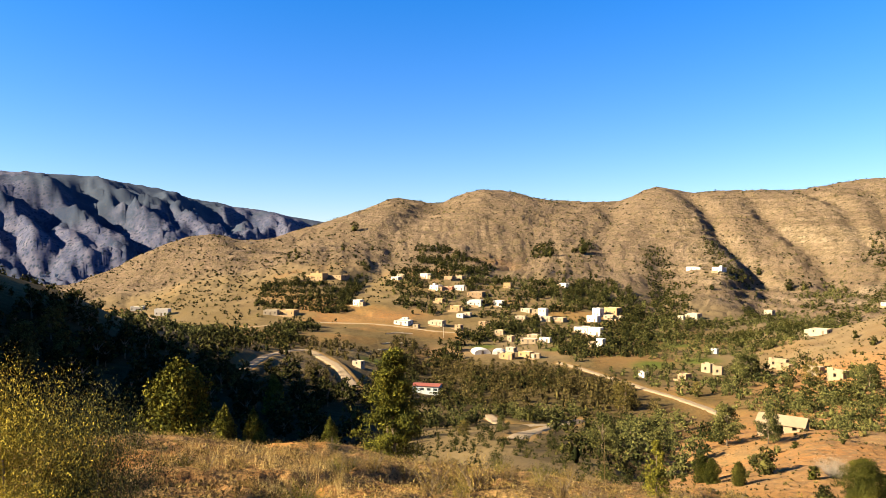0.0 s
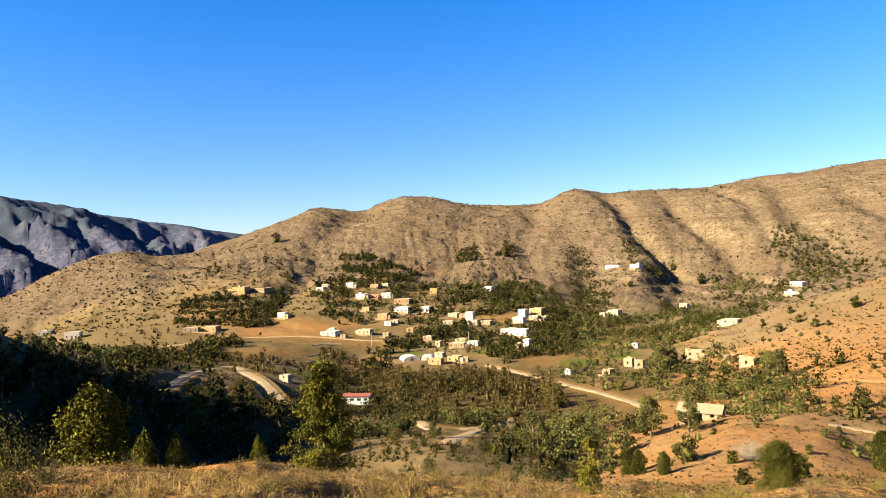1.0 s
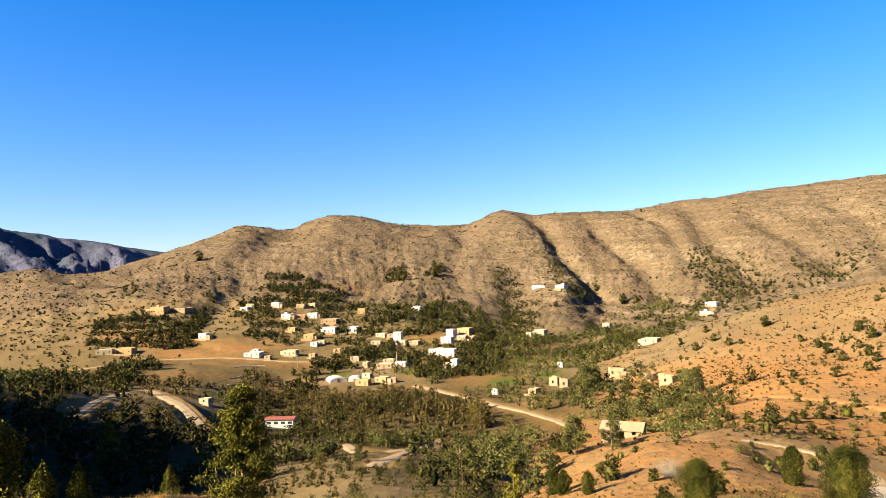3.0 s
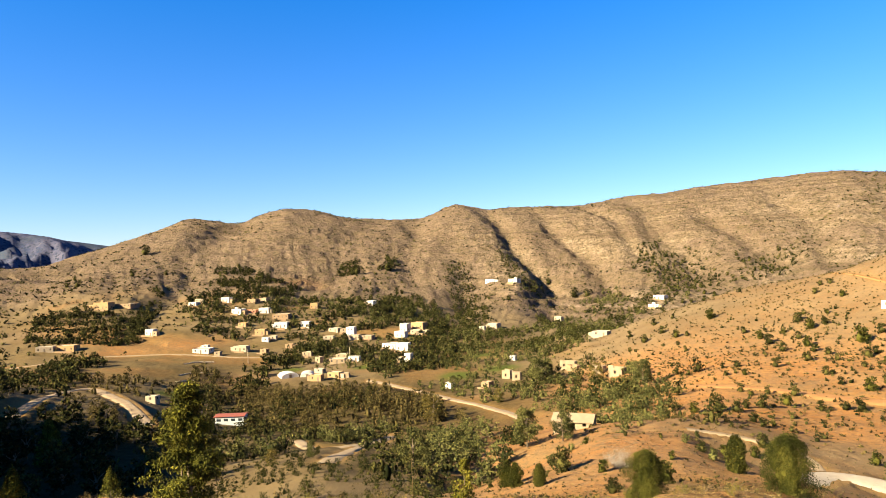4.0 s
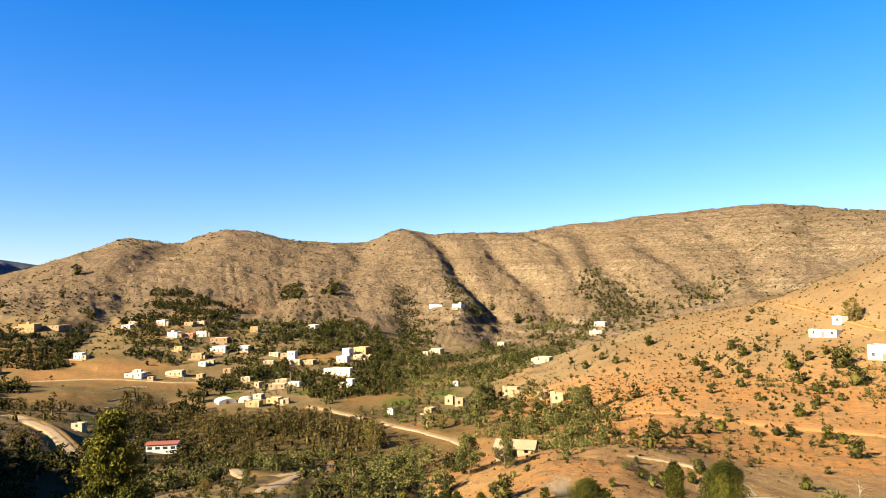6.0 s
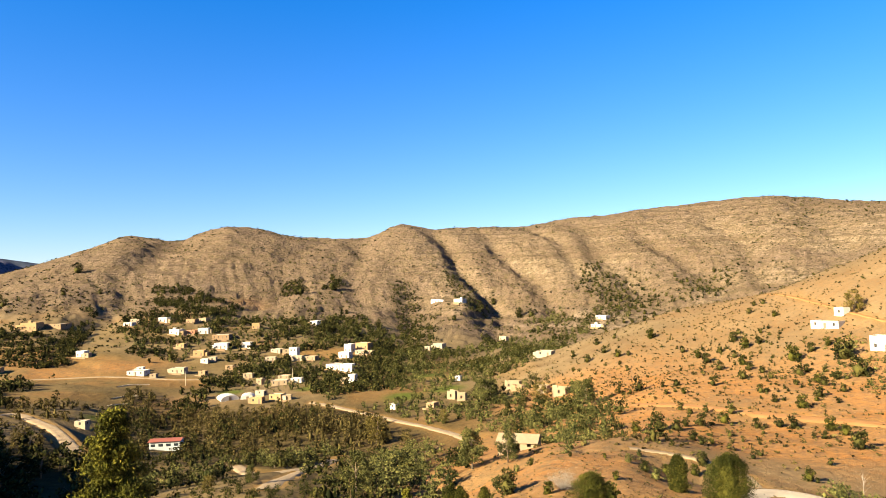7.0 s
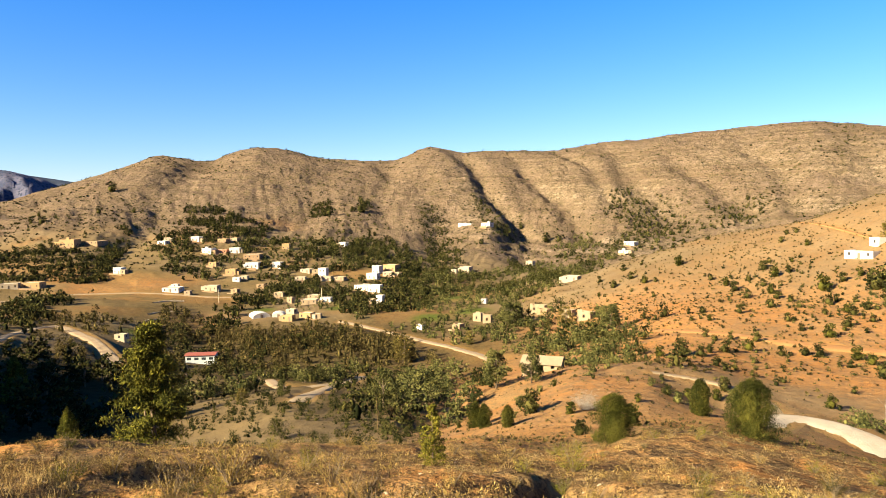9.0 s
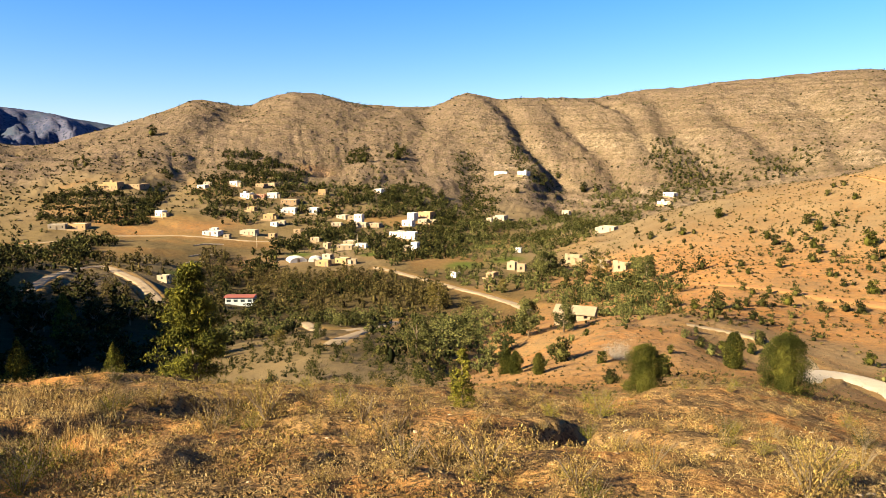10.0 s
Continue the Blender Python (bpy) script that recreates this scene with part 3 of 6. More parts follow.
def quads(centres, size, rng, up=0.0, slim=1.0):
    """One small leaf-like face at each place, turned at random."""
    n = len(centres)
    a = rng.normal(size=(n, 3))
    a[:, 2] += up
    a /= np.linalg.norm(a, axis=1, keepdims=True)
    b = np.cross(a, rng.normal(size=(n, 3)))
    b /= np.linalg.norm(b, axis=1, keepdims=True) + 1e-9
    s = (size * rng.uniform(0.6, 1.35, n))[:, None]
    v = np.stack([centres - a * s, centres + b * s * 0.55 * slim, centres + a * s, centres - b * s * 0.55 * slim], 1)
    return v.reshape(-1, 3), np.arange(4 * n).reshape(-1, 4)


def crown(rng, clumps, leaves, leaf, wide=0.5, low=0.2, tall=1.0, clump=0.26, taper=0.0, up=0.0, slim=1.0):
    """Leaves of a crown one metre tall: uneven clumps round a core, with gaps between them."""
    t = rng.uniform(0, 2 * math.pi, clumps)
    h = rng.uniform(0, 1, clumps) ** 0.9
    prof = np.sin(np.pi * np.clip(0.12 + 0.8 * h, 0, 1)) ** 0.7 * (1 - taper) + taper * (1.02 - h)
    rad = wide * prof * rng.uniform(0.45, 1.0, clumps)
    c = np.stack([rad * np.cos(t), rad * np.sin(t), low + (tall - low) * h], 1)
    k = rng.integers(0, clumps, leaves)
    d = rng.normal(size=(leaves, 3))
    d /= np.linalg.norm(d, axis=1, keepdims=True)
    spread = clump * rng.uniform(0.55, 1.25, clumps)[k] * (1 - 0.5 * taper * h[k])
    p = c[k] + d * (spread * rng.uniform(0.45, 1.0, leaves))[:, None] * np.array([1, 1, 0.75])
    p[:, 2] = np.maximum(p[:, 2], low * 0.3)
    return quads(p, leaf, rng, up, slim)


def dense_crown(rng, leaves, leaf, wide, low, taper, lumps=0.22, slim=1.0):
    """A close, lumpy crown one metre tall, with leaves all through its outer shell."""
    a, h = rng.uniform(0, 2 * math.pi, leaves), rng.uniform(0, 1, leaves)
    prof = (1 - taper) * np.sqrt(np.clip(1 - (2 * h - 0.85) ** 2 / 1.33, 0, 1)) + taper * (1 - h) ** 0.8
    seed = int(rng.integers(1, 9999))
    rough = 1 + lumps * 2.2 * fbm(a * 1.6 / 1.0, h * 5.0, 1.0, 3, seed) * np.clip(np.sin(a / 2) * 3, 0, 1)
    r = wide * prof * rough * rng.uniform(0.35, 1.0, leaves) ** 0.6
    p = np.stack([r * np.cos(a), r * np.sin(a), low + (1 - low) * h + 0.03 * rng.normal(size=leaves)], 1)
    core_a, core_h = np.meshgrid(np.linspace(0, 2 * math.pi, 15)[:-1], np.linspace(0.02, 0.97, 9))
    cp = (1 - taper) * np.sqrt(np.clip(1 - (2 * core_h - 0.85) ** 2 / 1.33, 0, 1)) + taper * (1 - core_h) ** 0.8
    cr = wide * cp * 0.42 * (1 + 0.2 * rng.normal(size=core_a.shape))
    core = np.stack([cr * np.cos(core_a), cr * np.sin(core_a), low + (1 - low) * core_h * 0.94], -1).reshape(-1, 3)
    i, j = np.meshgrid(np.arange(8), np.arange(14), indexing="ij")
    cf = np.stack([i * 14 + j, i * 14 + (j + 1) % 14, (i + 1) * 14 + (j + 1) % 14, (i + 1) * 14 + j], -1).reshape(-1, 4)
    return joined([quads(p, leaf, rng, 1.0, slim), (core, cf)])


def cored(leaves, wide, low, top):
    """Adds a rough closed core, hidden in a crown, that blocks light like inner leaves."""
    a, h = np.meshgrid(np.linspace(0, 2 * math.pi, 7)[:-1], np.linspace(0.03, 0.97, 5))
    r = wide * np.sin(np.pi * h) ** 0.6 * (1 + 0.18 * np.sin(3 * a + 7 * h))
    v = np.stack([r * np.cos(a), r * np.sin(a), low + (top - low) * h], -1).reshape(-1, 3)
    i, j = np.meshgrid(np.arange(4), np.arange(6), indexing="ij")
    f = np.stack([i * 6 + j, i * 6 + (j + 1) % 6, (i + 1) * 6 + (j + 1) % 6, (i + 1) * 6 + j], -1).reshape(-1, 4)
    return joined([leaves, (v, f)])


def tube(path, radii, sides=6):
    """A tapered, bent stem along a path."""
    verts, faces = [], []
    for i, (p, r) in enumerate(zip(path, radii)):
        for s in range(sides):
            a = 2 * math.pi * s / sides
            verts.append((p[0] + r * math.cos(a), p[1] + r * math.sin(a), p[2]))
        if i:
            for s in range(sides):
                a, b = (i - 1) * sides + s, (i - 1) * sides + (s + 1) % sides
                faces.append((a, b, b + sides, a + sides))
    return np.array(verts), np.array(faces)


def joined(pieces):
    vs, fs, k = [], [], 0
    for v, f in pieces:
        vs.append(v)
        fs.append(f + k)
        k += len(v)
    return np.concatenate(vs), np.concatenate(fs)


def limbs(rng, top, n, reach, thick):
    """A trunk with limbs, as one bent and tapered form."""
    lean = rng.normal(0, 0.03, 2)
    parts = [tube([(lean[0] * z, lean[1] * z, z) for z in np.linspace(-0.12, top, 6)], np.linspace(thick, thick * 0.25, 6), 7)]
    for k in range(n):
        a, z0 = rng.uniform(0, 6.28), rng.uniform(0.25, 0.75) * top
        steps = np.linspace(0, 1, 4)
        parts.append(tube([(lean[0] * z0 + reach * s * math.cos(a), lean[1] * z0 + reach * s * math.sin(a), z0 + 0.28 * s ** 0.7) for s in steps],
                          thick * 0.45 * (1.1 - steps), 5))
    return joined(parts)


def thing(name, label, category, group=""):
    return tagged(new(name), label, category, group)


def part(name, me, parent, label=""):
    ob = new(name, me)
    ob.parent = parent
    if label:
        ob["label"] = label
    return ob


def at(x, y, turn=0.0, size=1.0, sink=0.05):
    return Matrix.Translation((x, y, float(height(x, y)) - sink)) @ Matrix.Rotation(turn, 4, "Z") @ Matrix.Scale(size, 4)


def sized(ob, m):
    """copy_thing with a size of its own."""
    made = copy_thing(ob, m)
    made.matrix_basis = m
    return made


def inside(poly, x, y):
    hit = np.zeros(len(x), bool)
    px, py = np.array(poly, float).T
    j = len(px) - 1
    for i in range(len(px)):
        cross = ((py[i] > y) != (py[j] > y)) & (x < (px[j] - px[i]) * (y - py[i]) / (py[j] - py[i] + 1e-9) + px[i])
        hit ^= cross
        j = i
    return hit


SOLID = []                                            # footprints alone
TAKEN = []                                            # round footprints kept clear of plants: x, y, radius


def scatter(poly, gap, seed, rows=0.0, low=False, bare=-0.55, terrace=None):
    """Places at least a gap apart within an outline; in rows where the trees are planted."""
    rng = np.random.default_rng(seed)
    px, py = np.array(poly, float).T
    nx, ny = int((px.max() - px.min()) / gap) + 1, int((py.max() - py.min()) / gap) + 1
    gx, gy = np.meshgrid(np.arange(nx), np.arange(ny), indexing="ij")
    loose = 0.12 if rows else 0.48
    x = px.min() + (gx + 0.5 * (gy % 2)).ravel() * gap + rng.uniform(-loose, loose, gx.size) * gap
    y = py.min() + gy.ravel() * gap + rng.uniform(-loose, loose, gx.size) * gap
    if rows:
        c, s = math.cos(rows), math.sin(rows)
        mx, my = px.mean(), py.mean()
        x, y = mx + c * (x - mx) - s * (y - my), my + s * (x - mx) + c * (y - my)
    keep = inside(poly, x + 2.2 * gap * fbm(x, y, gap * 4, 3, seed + 5), y + 2.2 * gap * fbm(x, y, gap * 4, 3, seed + 9))
    # clearings
    keep &= fbm(x, y, gap * 5, 2, seed) > bare
    if terrace:                                       # trees stand along the steps of old terraces
        step, filled = terrace
        keep &= (height(x, y) + 0.45 * step * fbm(x, y, 30, 2, seed + 3)) / step % 1.0 < filled
    for tx, ty, tr in (SOLID if low else TAKEN):
        keep &= np.hypot(x - tx, y - ty) > tr
    return x[keep], y[keep]


def spread(places, protos, rng, lo, hi):
    """Copies of small meshes at the places, joined into one array of faces."""
    x, y = places
    pieces = [[] for _ in protos]
    z = height(x, y)
    which = rng.integers(0, len(protos), len(x))
    turn, size = rng.uniform(0, 6.283, len(x)), lo + (hi - lo) * rng.beta(1.6, 2.4, len(x))
    out_v, out_f, k = [], [], 0
    for p, (v, f) in enumerate(protos):
        idx = np.where(which == p)[0]
        if not len(idx):
            continue
        c, s = np.cos(turn[idx])[:, None], np.sin(turn[idx])[:, None]
        sz = size[idx][:, None]
        w = np.stack([(v[:, 0] * c - v[:, 1] * s) * sz + x[idx][:, None], (v[:, 0] * s + v[:, 1] * c) * sz + y[idx][:, None],
                      v[:, 2] * sz * rng.uniform(0.8, 1.15, (len(idx), 1)) + z[idx][:, None] - 0.1 * sz], -1)
        out_v.append(w.reshape(-1, 3))
        out_f.append((f[None] + (np.arange(len(idx)) * len(v))[:, None, None]).reshape(-1, f.shape[1]) + k)
        k += w.size // 3
    return np.concatenate(out_v), np.concatenate(out_f)
# ---------------------------------------------------------------- where things grow and stand
WEST_GROVE = [(-53, 605), (-28, 632), (-8, 597), (-13, 554), (-19, 506), (-38, 515), (-48, 532)]
LOWER_GARDENS = [(25, 437), (66, 432), (72, 392), (111, 426), (129, 422), (101, 330), (74, 326), (58, 316), (55, 360), (39, 369), (23, 394)]
TERRACE_GROVE = [(77, 662), (99, 706), (113, 703), (110, 667), (89, 657)]
TERRACE_CLUMP = [(126, 668), (139, 712), (148, 708), (142, 671)]
WEST_GULLY = [(-75, 547), (-73, 620), (-68, 615), (-63, 522), (-69, 450), (-75, 459)]
FIELD_EDGE_WEST = [(-69, 333), (-59, 340), (-41, 340), (-37, 296), (-56, 274)]
SLOPE_BELT = [(-101, 388), (-85, 404), (-77, 421), (-74, 361), (-62, 272), (-67, 260)]
ROAD_BANK = [(36, 296), (51, 332), (58, 286), (66, 246), (57, 220), (42, 229), (32, 248)]
UPPER_GROVE = [(-31, 694), (-9, 698), (1, 686), (37, 635), (48, 625), (43, 593), (20, 578), (3, 588), (-8, 602), (-25, 648)]
TERRACE_ROWS = [(88, 684), (160, 694), (140, 596), (81, 581)]
MID_GROVE = [(88, 537), (121, 600), (147, 564), (150, 522), (126, 431), (111, 426), (114, 484), (89, 481), (80, 498)]
VILLAGE_GARDENS = [(-44, 556), (-8, 597), (47, 583), (86, 568), (122, 559), (140, 511), (107, 398), (81, 436), (56, 413), (26, 440), (-10, 446), (-27, 465), (-40, 507)]
WEST_RAVINE = [(191, 661), (213, 686), (220, 670), (212, 630), (196, 545), (169, 470), (140, 409), (127, 414), (164, 556)]
EAST_RAVINE = [(254, 684), (265, 681), (262, 612), (260, 564), (250, 550), (232, 570), (238, 624)]
ORCHARD = [(114, 422), (144, 447), (172, 444), (230, 500), (264, 512), (306, 565), (328, 573), (312, 522), (356, 495), (285, 460), (184, 330), (153, 298), (139, 306), (119, 308), (98, 303), (89, 330)]
VALLEY_WOOD = [(-26, 217), (-21, 310), (-4, 335), (24, 301), (48, 271), (63, 243), (67, 182), (44, 201), (26, 218), (2, 187)]
VALLEY_OLIVES = [(-22, 195), (2, 187), (26, 215), (44, 201), (64, 179), (37, 93), (25, 97), (35, 160), (12, 199), (-5, 128), (-15, 133)]
WEST_TERRACES = [(-152, 567), (-103, 551), (-75, 547), (-65, 522), (-71, 454), (-98, 463), (-122, 456)]
HEDGE = [(9, 377), (26, 426), (30, 406), (11, 339), (3, 323), (-6, 326)]
FIELD_EDGE = [(-32, 343), (-17, 375), (-6, 341), (-7, 316), (-26, 296)]
SHADED_WOOD = [(-107, 166), (-97, 183), (-87, 232), (-93, 311), (-43, 198), (-23, 194), (-17, 142), (-47, 119), (-63, 98)]
VALLEY_MOUTH = [(-106, 197), (-206, 470), (-105, 381), (-75, 408), (-73, 312), (-67, 224), (-84, 211)]
EAST_GARDENS = [(115, 277), (137, 271), (117, 198), (119, 186), (59, 93), (82, 152), (91, 215)]
HIGH_RAVINE = [(405, 638), (429, 635), (406, 577), (378, 502), (333, 514), (353, 560)]
HIGH_SCATTER = [(426, 611), (430, 520), (498, 530), (439, 475), (394, 478), (378, 502)]
RED_HILL = [(159, 274), (181, 270), (205, 263), (227, 227), (225, 196), (250, 191), (255, 179), (151, 108), (144, 119), (132, 144), (121, 195)]
RED_HILL_BAND = [(166, 208), (190, 211), (206, 198), (188, 149), (160, 127), (148, 134), (168, 179)]
RED_FOOT = [(107, 156), (122, 135), (131, 107), (111, 89), (87, 85), (71, 84)]
HILL_GARDEN = [(201, 169), (199, 153), (183, 136), (176, 127), (166, 128), (181, 151)]
EAST_FLATS = [(106, 217), (114, 165), (89, 135), (52, 85), (48, 88), (83, 171)]
LANE_SIDE = [(50, 75), (53, 73), (59, 68), (57, 69), (52, 73), (50, 75)]
ROAD_SIDE = [(85, 81), (85, 74), (84, 68), (91, 66), (83, 60), (73, 59), (76, 67)]
SLOPE_FOOT = [(-128, 514), (-156, 523), (-170, 456), (-117, 412), (-110, 442)]
RED_HILL_BUSHES = [
    (172.3, 266.8, 3.1), (154.9, 247.5, 3.8), (161.2, 268.4, 3.1), (147.0, 245.4, 1.9), (163.8, 248.2, 3.4), (194.9, 293.1, 2.6),
    (180.1, 264.3, 2.4), (160.8, 234.4, 3.5), (163.7, 231.3, 2.1), (155.8, 226.0, 1.8), (152.1, 216.1, 2.2), (181.3, 240.1, 4.5),
    (330.4, 470.4, 3.8), (336.3, 467.5, 3.8), (206.2, 277.1, 2.8), (360.1, 482.7, 4.0), (361.2, 471.7, 4.4), (216.6, 265.4, 2.3),
    (173.8, 211.8, 2.7), (172.5, 202.2, 3.5), (168.9, 193.9, 3.8), (179.3, 198.6, 2.6), (162.8, 181.0, 3.0), (170.2, 178.6, 3.7),
    (166.0, 172.0, 2.9), (166.0, 166.3, 2.5), (176.4, 188.8, 2.8), (185.4, 193.1, 4.2), (189.4, 202.6, 3.9), (190.1, 191.5, 2.9),
    (195.4, 206.2, 2.1), (199.1, 199.1, 2.1), (214.7, 220.2, 2.5), (224.0, 226.7, 2.4), (225.6, 223.7, 2.4), (213.1, 206.1, 2.7),
    (135.9, 175.5, 1.8), (129.0, 165.4, 1.7), (138.1, 171.9, 2.2), (131.7, 160.8, 1.9), (143.6, 162.8, 2.9), (156.0, 163.9, 3.2),
    (170.2, 156.8, 3.4), (180.5, 168.4, 5.5), (174.3, 157.6, 2.5), (157.0, 145.7, 1.9), (161.8, 159.0, 2.1), (163.7, 144.4, 2.9),
    (161.5, 140.8, 2.8), (171.0, 144.5, 2.8), (150.2, 132.7, 3.0), (147.1, 130.8, 1.5), (144.6, 146.0, 2.5), (145.2, 144.7, 1.5),
    (140.3, 137.2, 2.1), (139.7, 128.2, 3.6), (159.3, 133.1, 2.2), (150.2, 127.1, 1.5), (115.6, 143.0, 2.1), (114.4, 138.1, 1.6),
    (119.8, 138.9, 1.7), (122.7, 133.6, 2.8), (93.0, 122.3, 4.0), (89.6, 125.3, 2.5), (95.2, 119.3, 2.5), (100.1, 122.5, 2.0),
    (104.7, 123.2, 3.1), (113.6, 126.0, 2.9), (118.7, 121.7, 2.4), (122.7, 119.2, 2.2), (123.9, 116.5, 2.9), (128.7, 111.2, 3.2),
    (120.6, 105.8, 1.7), (120.0, 107.9, 1.3), (116.9, 95.2, 3.7), (126.1, 105.7, 2.6), (78.5, 100.0, 1.1), (88.9, 107.0, 2.1),
    (88.0, 103.7, 1.7), (91.7, 105.1, 1.1), (92.7, 102.0, 1.2), (104.5, 106.6, 0.9), (101.8, 88.7, 1.4), (88.3, 81.0, 2.2),
    (88.6, 79.8, 0.9), (187.8, 155.7, 7.6), (177.2, 142.7, 6.0), (194.8, 167.3, 3.0), (188.9, 168.5, 3.3),
]
HILL_BUSHES = [
    (-97.7, 754.4, 11.3), (-96.7, 668.9, 6.7), (-70.8, 687.3, 5.1), (-136.5, 643.5, 7.0), (-145.0, 648.8, 4.9), (-147.8, 686.1, 4.6),
    (286.7, 622.8, 6.8), (283.6, 563.9, 8.8), (290.7, 553.5, 7.7), (211.3, 538.2, 4.8), (134.4, 666.6, 11.2), (102.9, 659.0, 9.9),
    (146.5, 542.6, 6.5), (479.2, 532.0, 4.7), (438.9, 538.9, 4.6),
]
KNOLL_ROUND = [
    (25.8, 39.6, 1.6), (26.0, 55.3, 2.3), (39.3, 56.8, 0.9), (32.8, 64.0, 0.7), (39.8, 55.1, 1.1), (39.6, 53.2, 1.2),
    (45.0, 58.9, 1.1), (75.8, 89.6, 2.5), (74.0, 85.6, 2.2), (72.2, 87.2, 1.9), (22.4, 64.1, 0.8), (24.4, 55.4, 0.7),
    (26.8, 49.8, 1.1), (21.4, 38.6, 1.1), (27.4, 60.7, 1.1), (34.3, 51.6, 0.8), (31.7, 50.1, 0.7), (66.3, 92.5, 1.1),
    (38.1, 58.9, 0.5), (35.6, 61.1, 0.5), (31.2, 64.1, 0.8),
]
JUNIPERS = [
    (19.3, 31.5, 2.5), (31.0, 34.9, 3.6), (38.5, 48.9, 3.1), (21.9, 58.2, 2.4), (21.8, 55.7, 2.1), (22.0, 51.1, 1.8),
]
CONIFERS = [
    (-10.3, 32.4, 1.8),
    (-9.3, 33.7, 1.8),
    (-5.2, 31.6, 1.0),
    (-39.2, 159.5, 8.4),
    (-85.7, 167.0, 3.9),
]
VALLEY_TREES = [
    (25.6, 110.5, 6.4),
    (47.2, 114.2, 6.4),
    (55.3, 210.4, 8.2),
    (51.1, 107.9, 4.7),
    (107.5, 243.6, 8.8),
    (117.0, 218.1, 7.0),
    (113.7, 183.1, 7.1),
    (109.6, 253.7, 7.8),
    (219.6, 177.2, 7.5),
    (119.6, 197.6, 5.4),
    (82.2, 276.3, 4.5),
    (82.3, 222.8, 4.5),
    (-54.5, 177.2, 6.1),
    (-89.0, 144.5, 9.8),
    (-94.9, 166.4, 7.1),
    (-87.4, 158.9, 6.7),
    (111.6, 248.6, 8.0),
    (4.0, 133.7, 2.7),
    (11.4, 131.0, 3.2),
]
NEAR_SHRUBS = [
    (2.50, 14.50, 0.75, "heath"),
    (2.10, 15.40, 0.48, "heath"),
    (-0.30, 14.60, 0.73, "heath"),
    (-0.10, 16.60, 0.52, "green"),
    (0.60, 18.80, 0.82, "fresh"),
    (0.40, 15.40, 0.48, "fresh"),
    (3.00, 13.50, 0.47, "heath"),
    (2.20, 26.70, 0.65, "fresh"),
    (6.90, 82.30, 2.79, "green"),
    (6.40, 14.30, 0.41, "fresh"),
    (8.30, 15.70, 0.73, "fresh"),
    (6.70, 13.20, 0.41, "fresh"),
    (7.60, 10.40, 0.29, "fresh"),
    (7.90, 10.00, 0.33, "fresh"),
    (10.10, 13.30, 0.34, "fresh"),
    (9.20, 10.70, 0.26, "fresh"),
    (6.90, 8.10, 0.65, "heath"),
    (7.20, 8.10, 0.57, "fresh"),
    (8.80, 9.10, 0.48, "heath"),
    (20.00, 19.90, 0.60, "fresh"),
    (6.20, 9.20, 0.17, "heath"),
    (-2.50, 12.20, 0.72, "fresh"),
    (-2.50, 13.70, 0.50, "fresh"),
    (-2.50, 11.50, 0.55, "fresh"),
    (-1.60, 11.20, 0.38, "green"),
    (-0.50, 11.30, 0.34, "heath"),
    (-1.20, 11.50, 0.30, "heath"),
    (1.20, 8.50, 0.27, "heath"),
    (2.10, 8.50, 0.25, "heath"),
    (2.80, 8.20, 0.22, "fresh"),
    (3.80, 8.20, 0.19, "fresh"),
    (3.50, 9.20, 0.22, "heath"),
    (2.10, 12.80, 0.40, "heath"),
    (-3.60, 23.10, 0.45, "heath"),
    (-4.60, 21.60, 0.39, "heath"),
    (5.90, 13.60, 0.27, "heath"),
    (7.30, 11.60, 0.23, "heath"),
    (6.50, 11.80, 0.27, "heath"),
    (-0.10, 18.60, 0.97, "heath"),
    (0.70, 15.90, 0.97, "heath"),
    (-1.10, 20.60, 0.72, "heath"),
    (-2.00, 20.10, 0.70, "heath"),
    (1.70, 17.60, 0.52, "heath"),
    (2.30, 16.10, 0.65, "fresh"),
    (5.30, 28.80, 0.76, "heath"),
    (-5.00, 26.10, 0.59, "heath"),
    (-4.30, 26.80, 0.65, "green"),
]
WEST_HOUSES = [
    (-103.1, 558.9, 14.0, 6.1, 2, "ochre"),
    (-89.6, 562.3, 18.7, 3.3, -4, "tan"),
    (-101.5, 446.4, 12.0, 4.1, 9, "ochre"),
    (-60.0, 475.5, 6.7, 4.7, -4, "white"),
    (-56.5, 472.9, 4.3, 3.5, -7, "sand"),
    (-35.4, 281.1, 4.7, 2.6, 4, "cream"),
    (-112.0, 445.1, 10.6, 3.8, 27, "cream"),
    (-221.8, 496.9, 9.8, 4.0, 34, "white"),
    (-191.6, 467.2, 10.8, 5.4, 31, "white"),
]
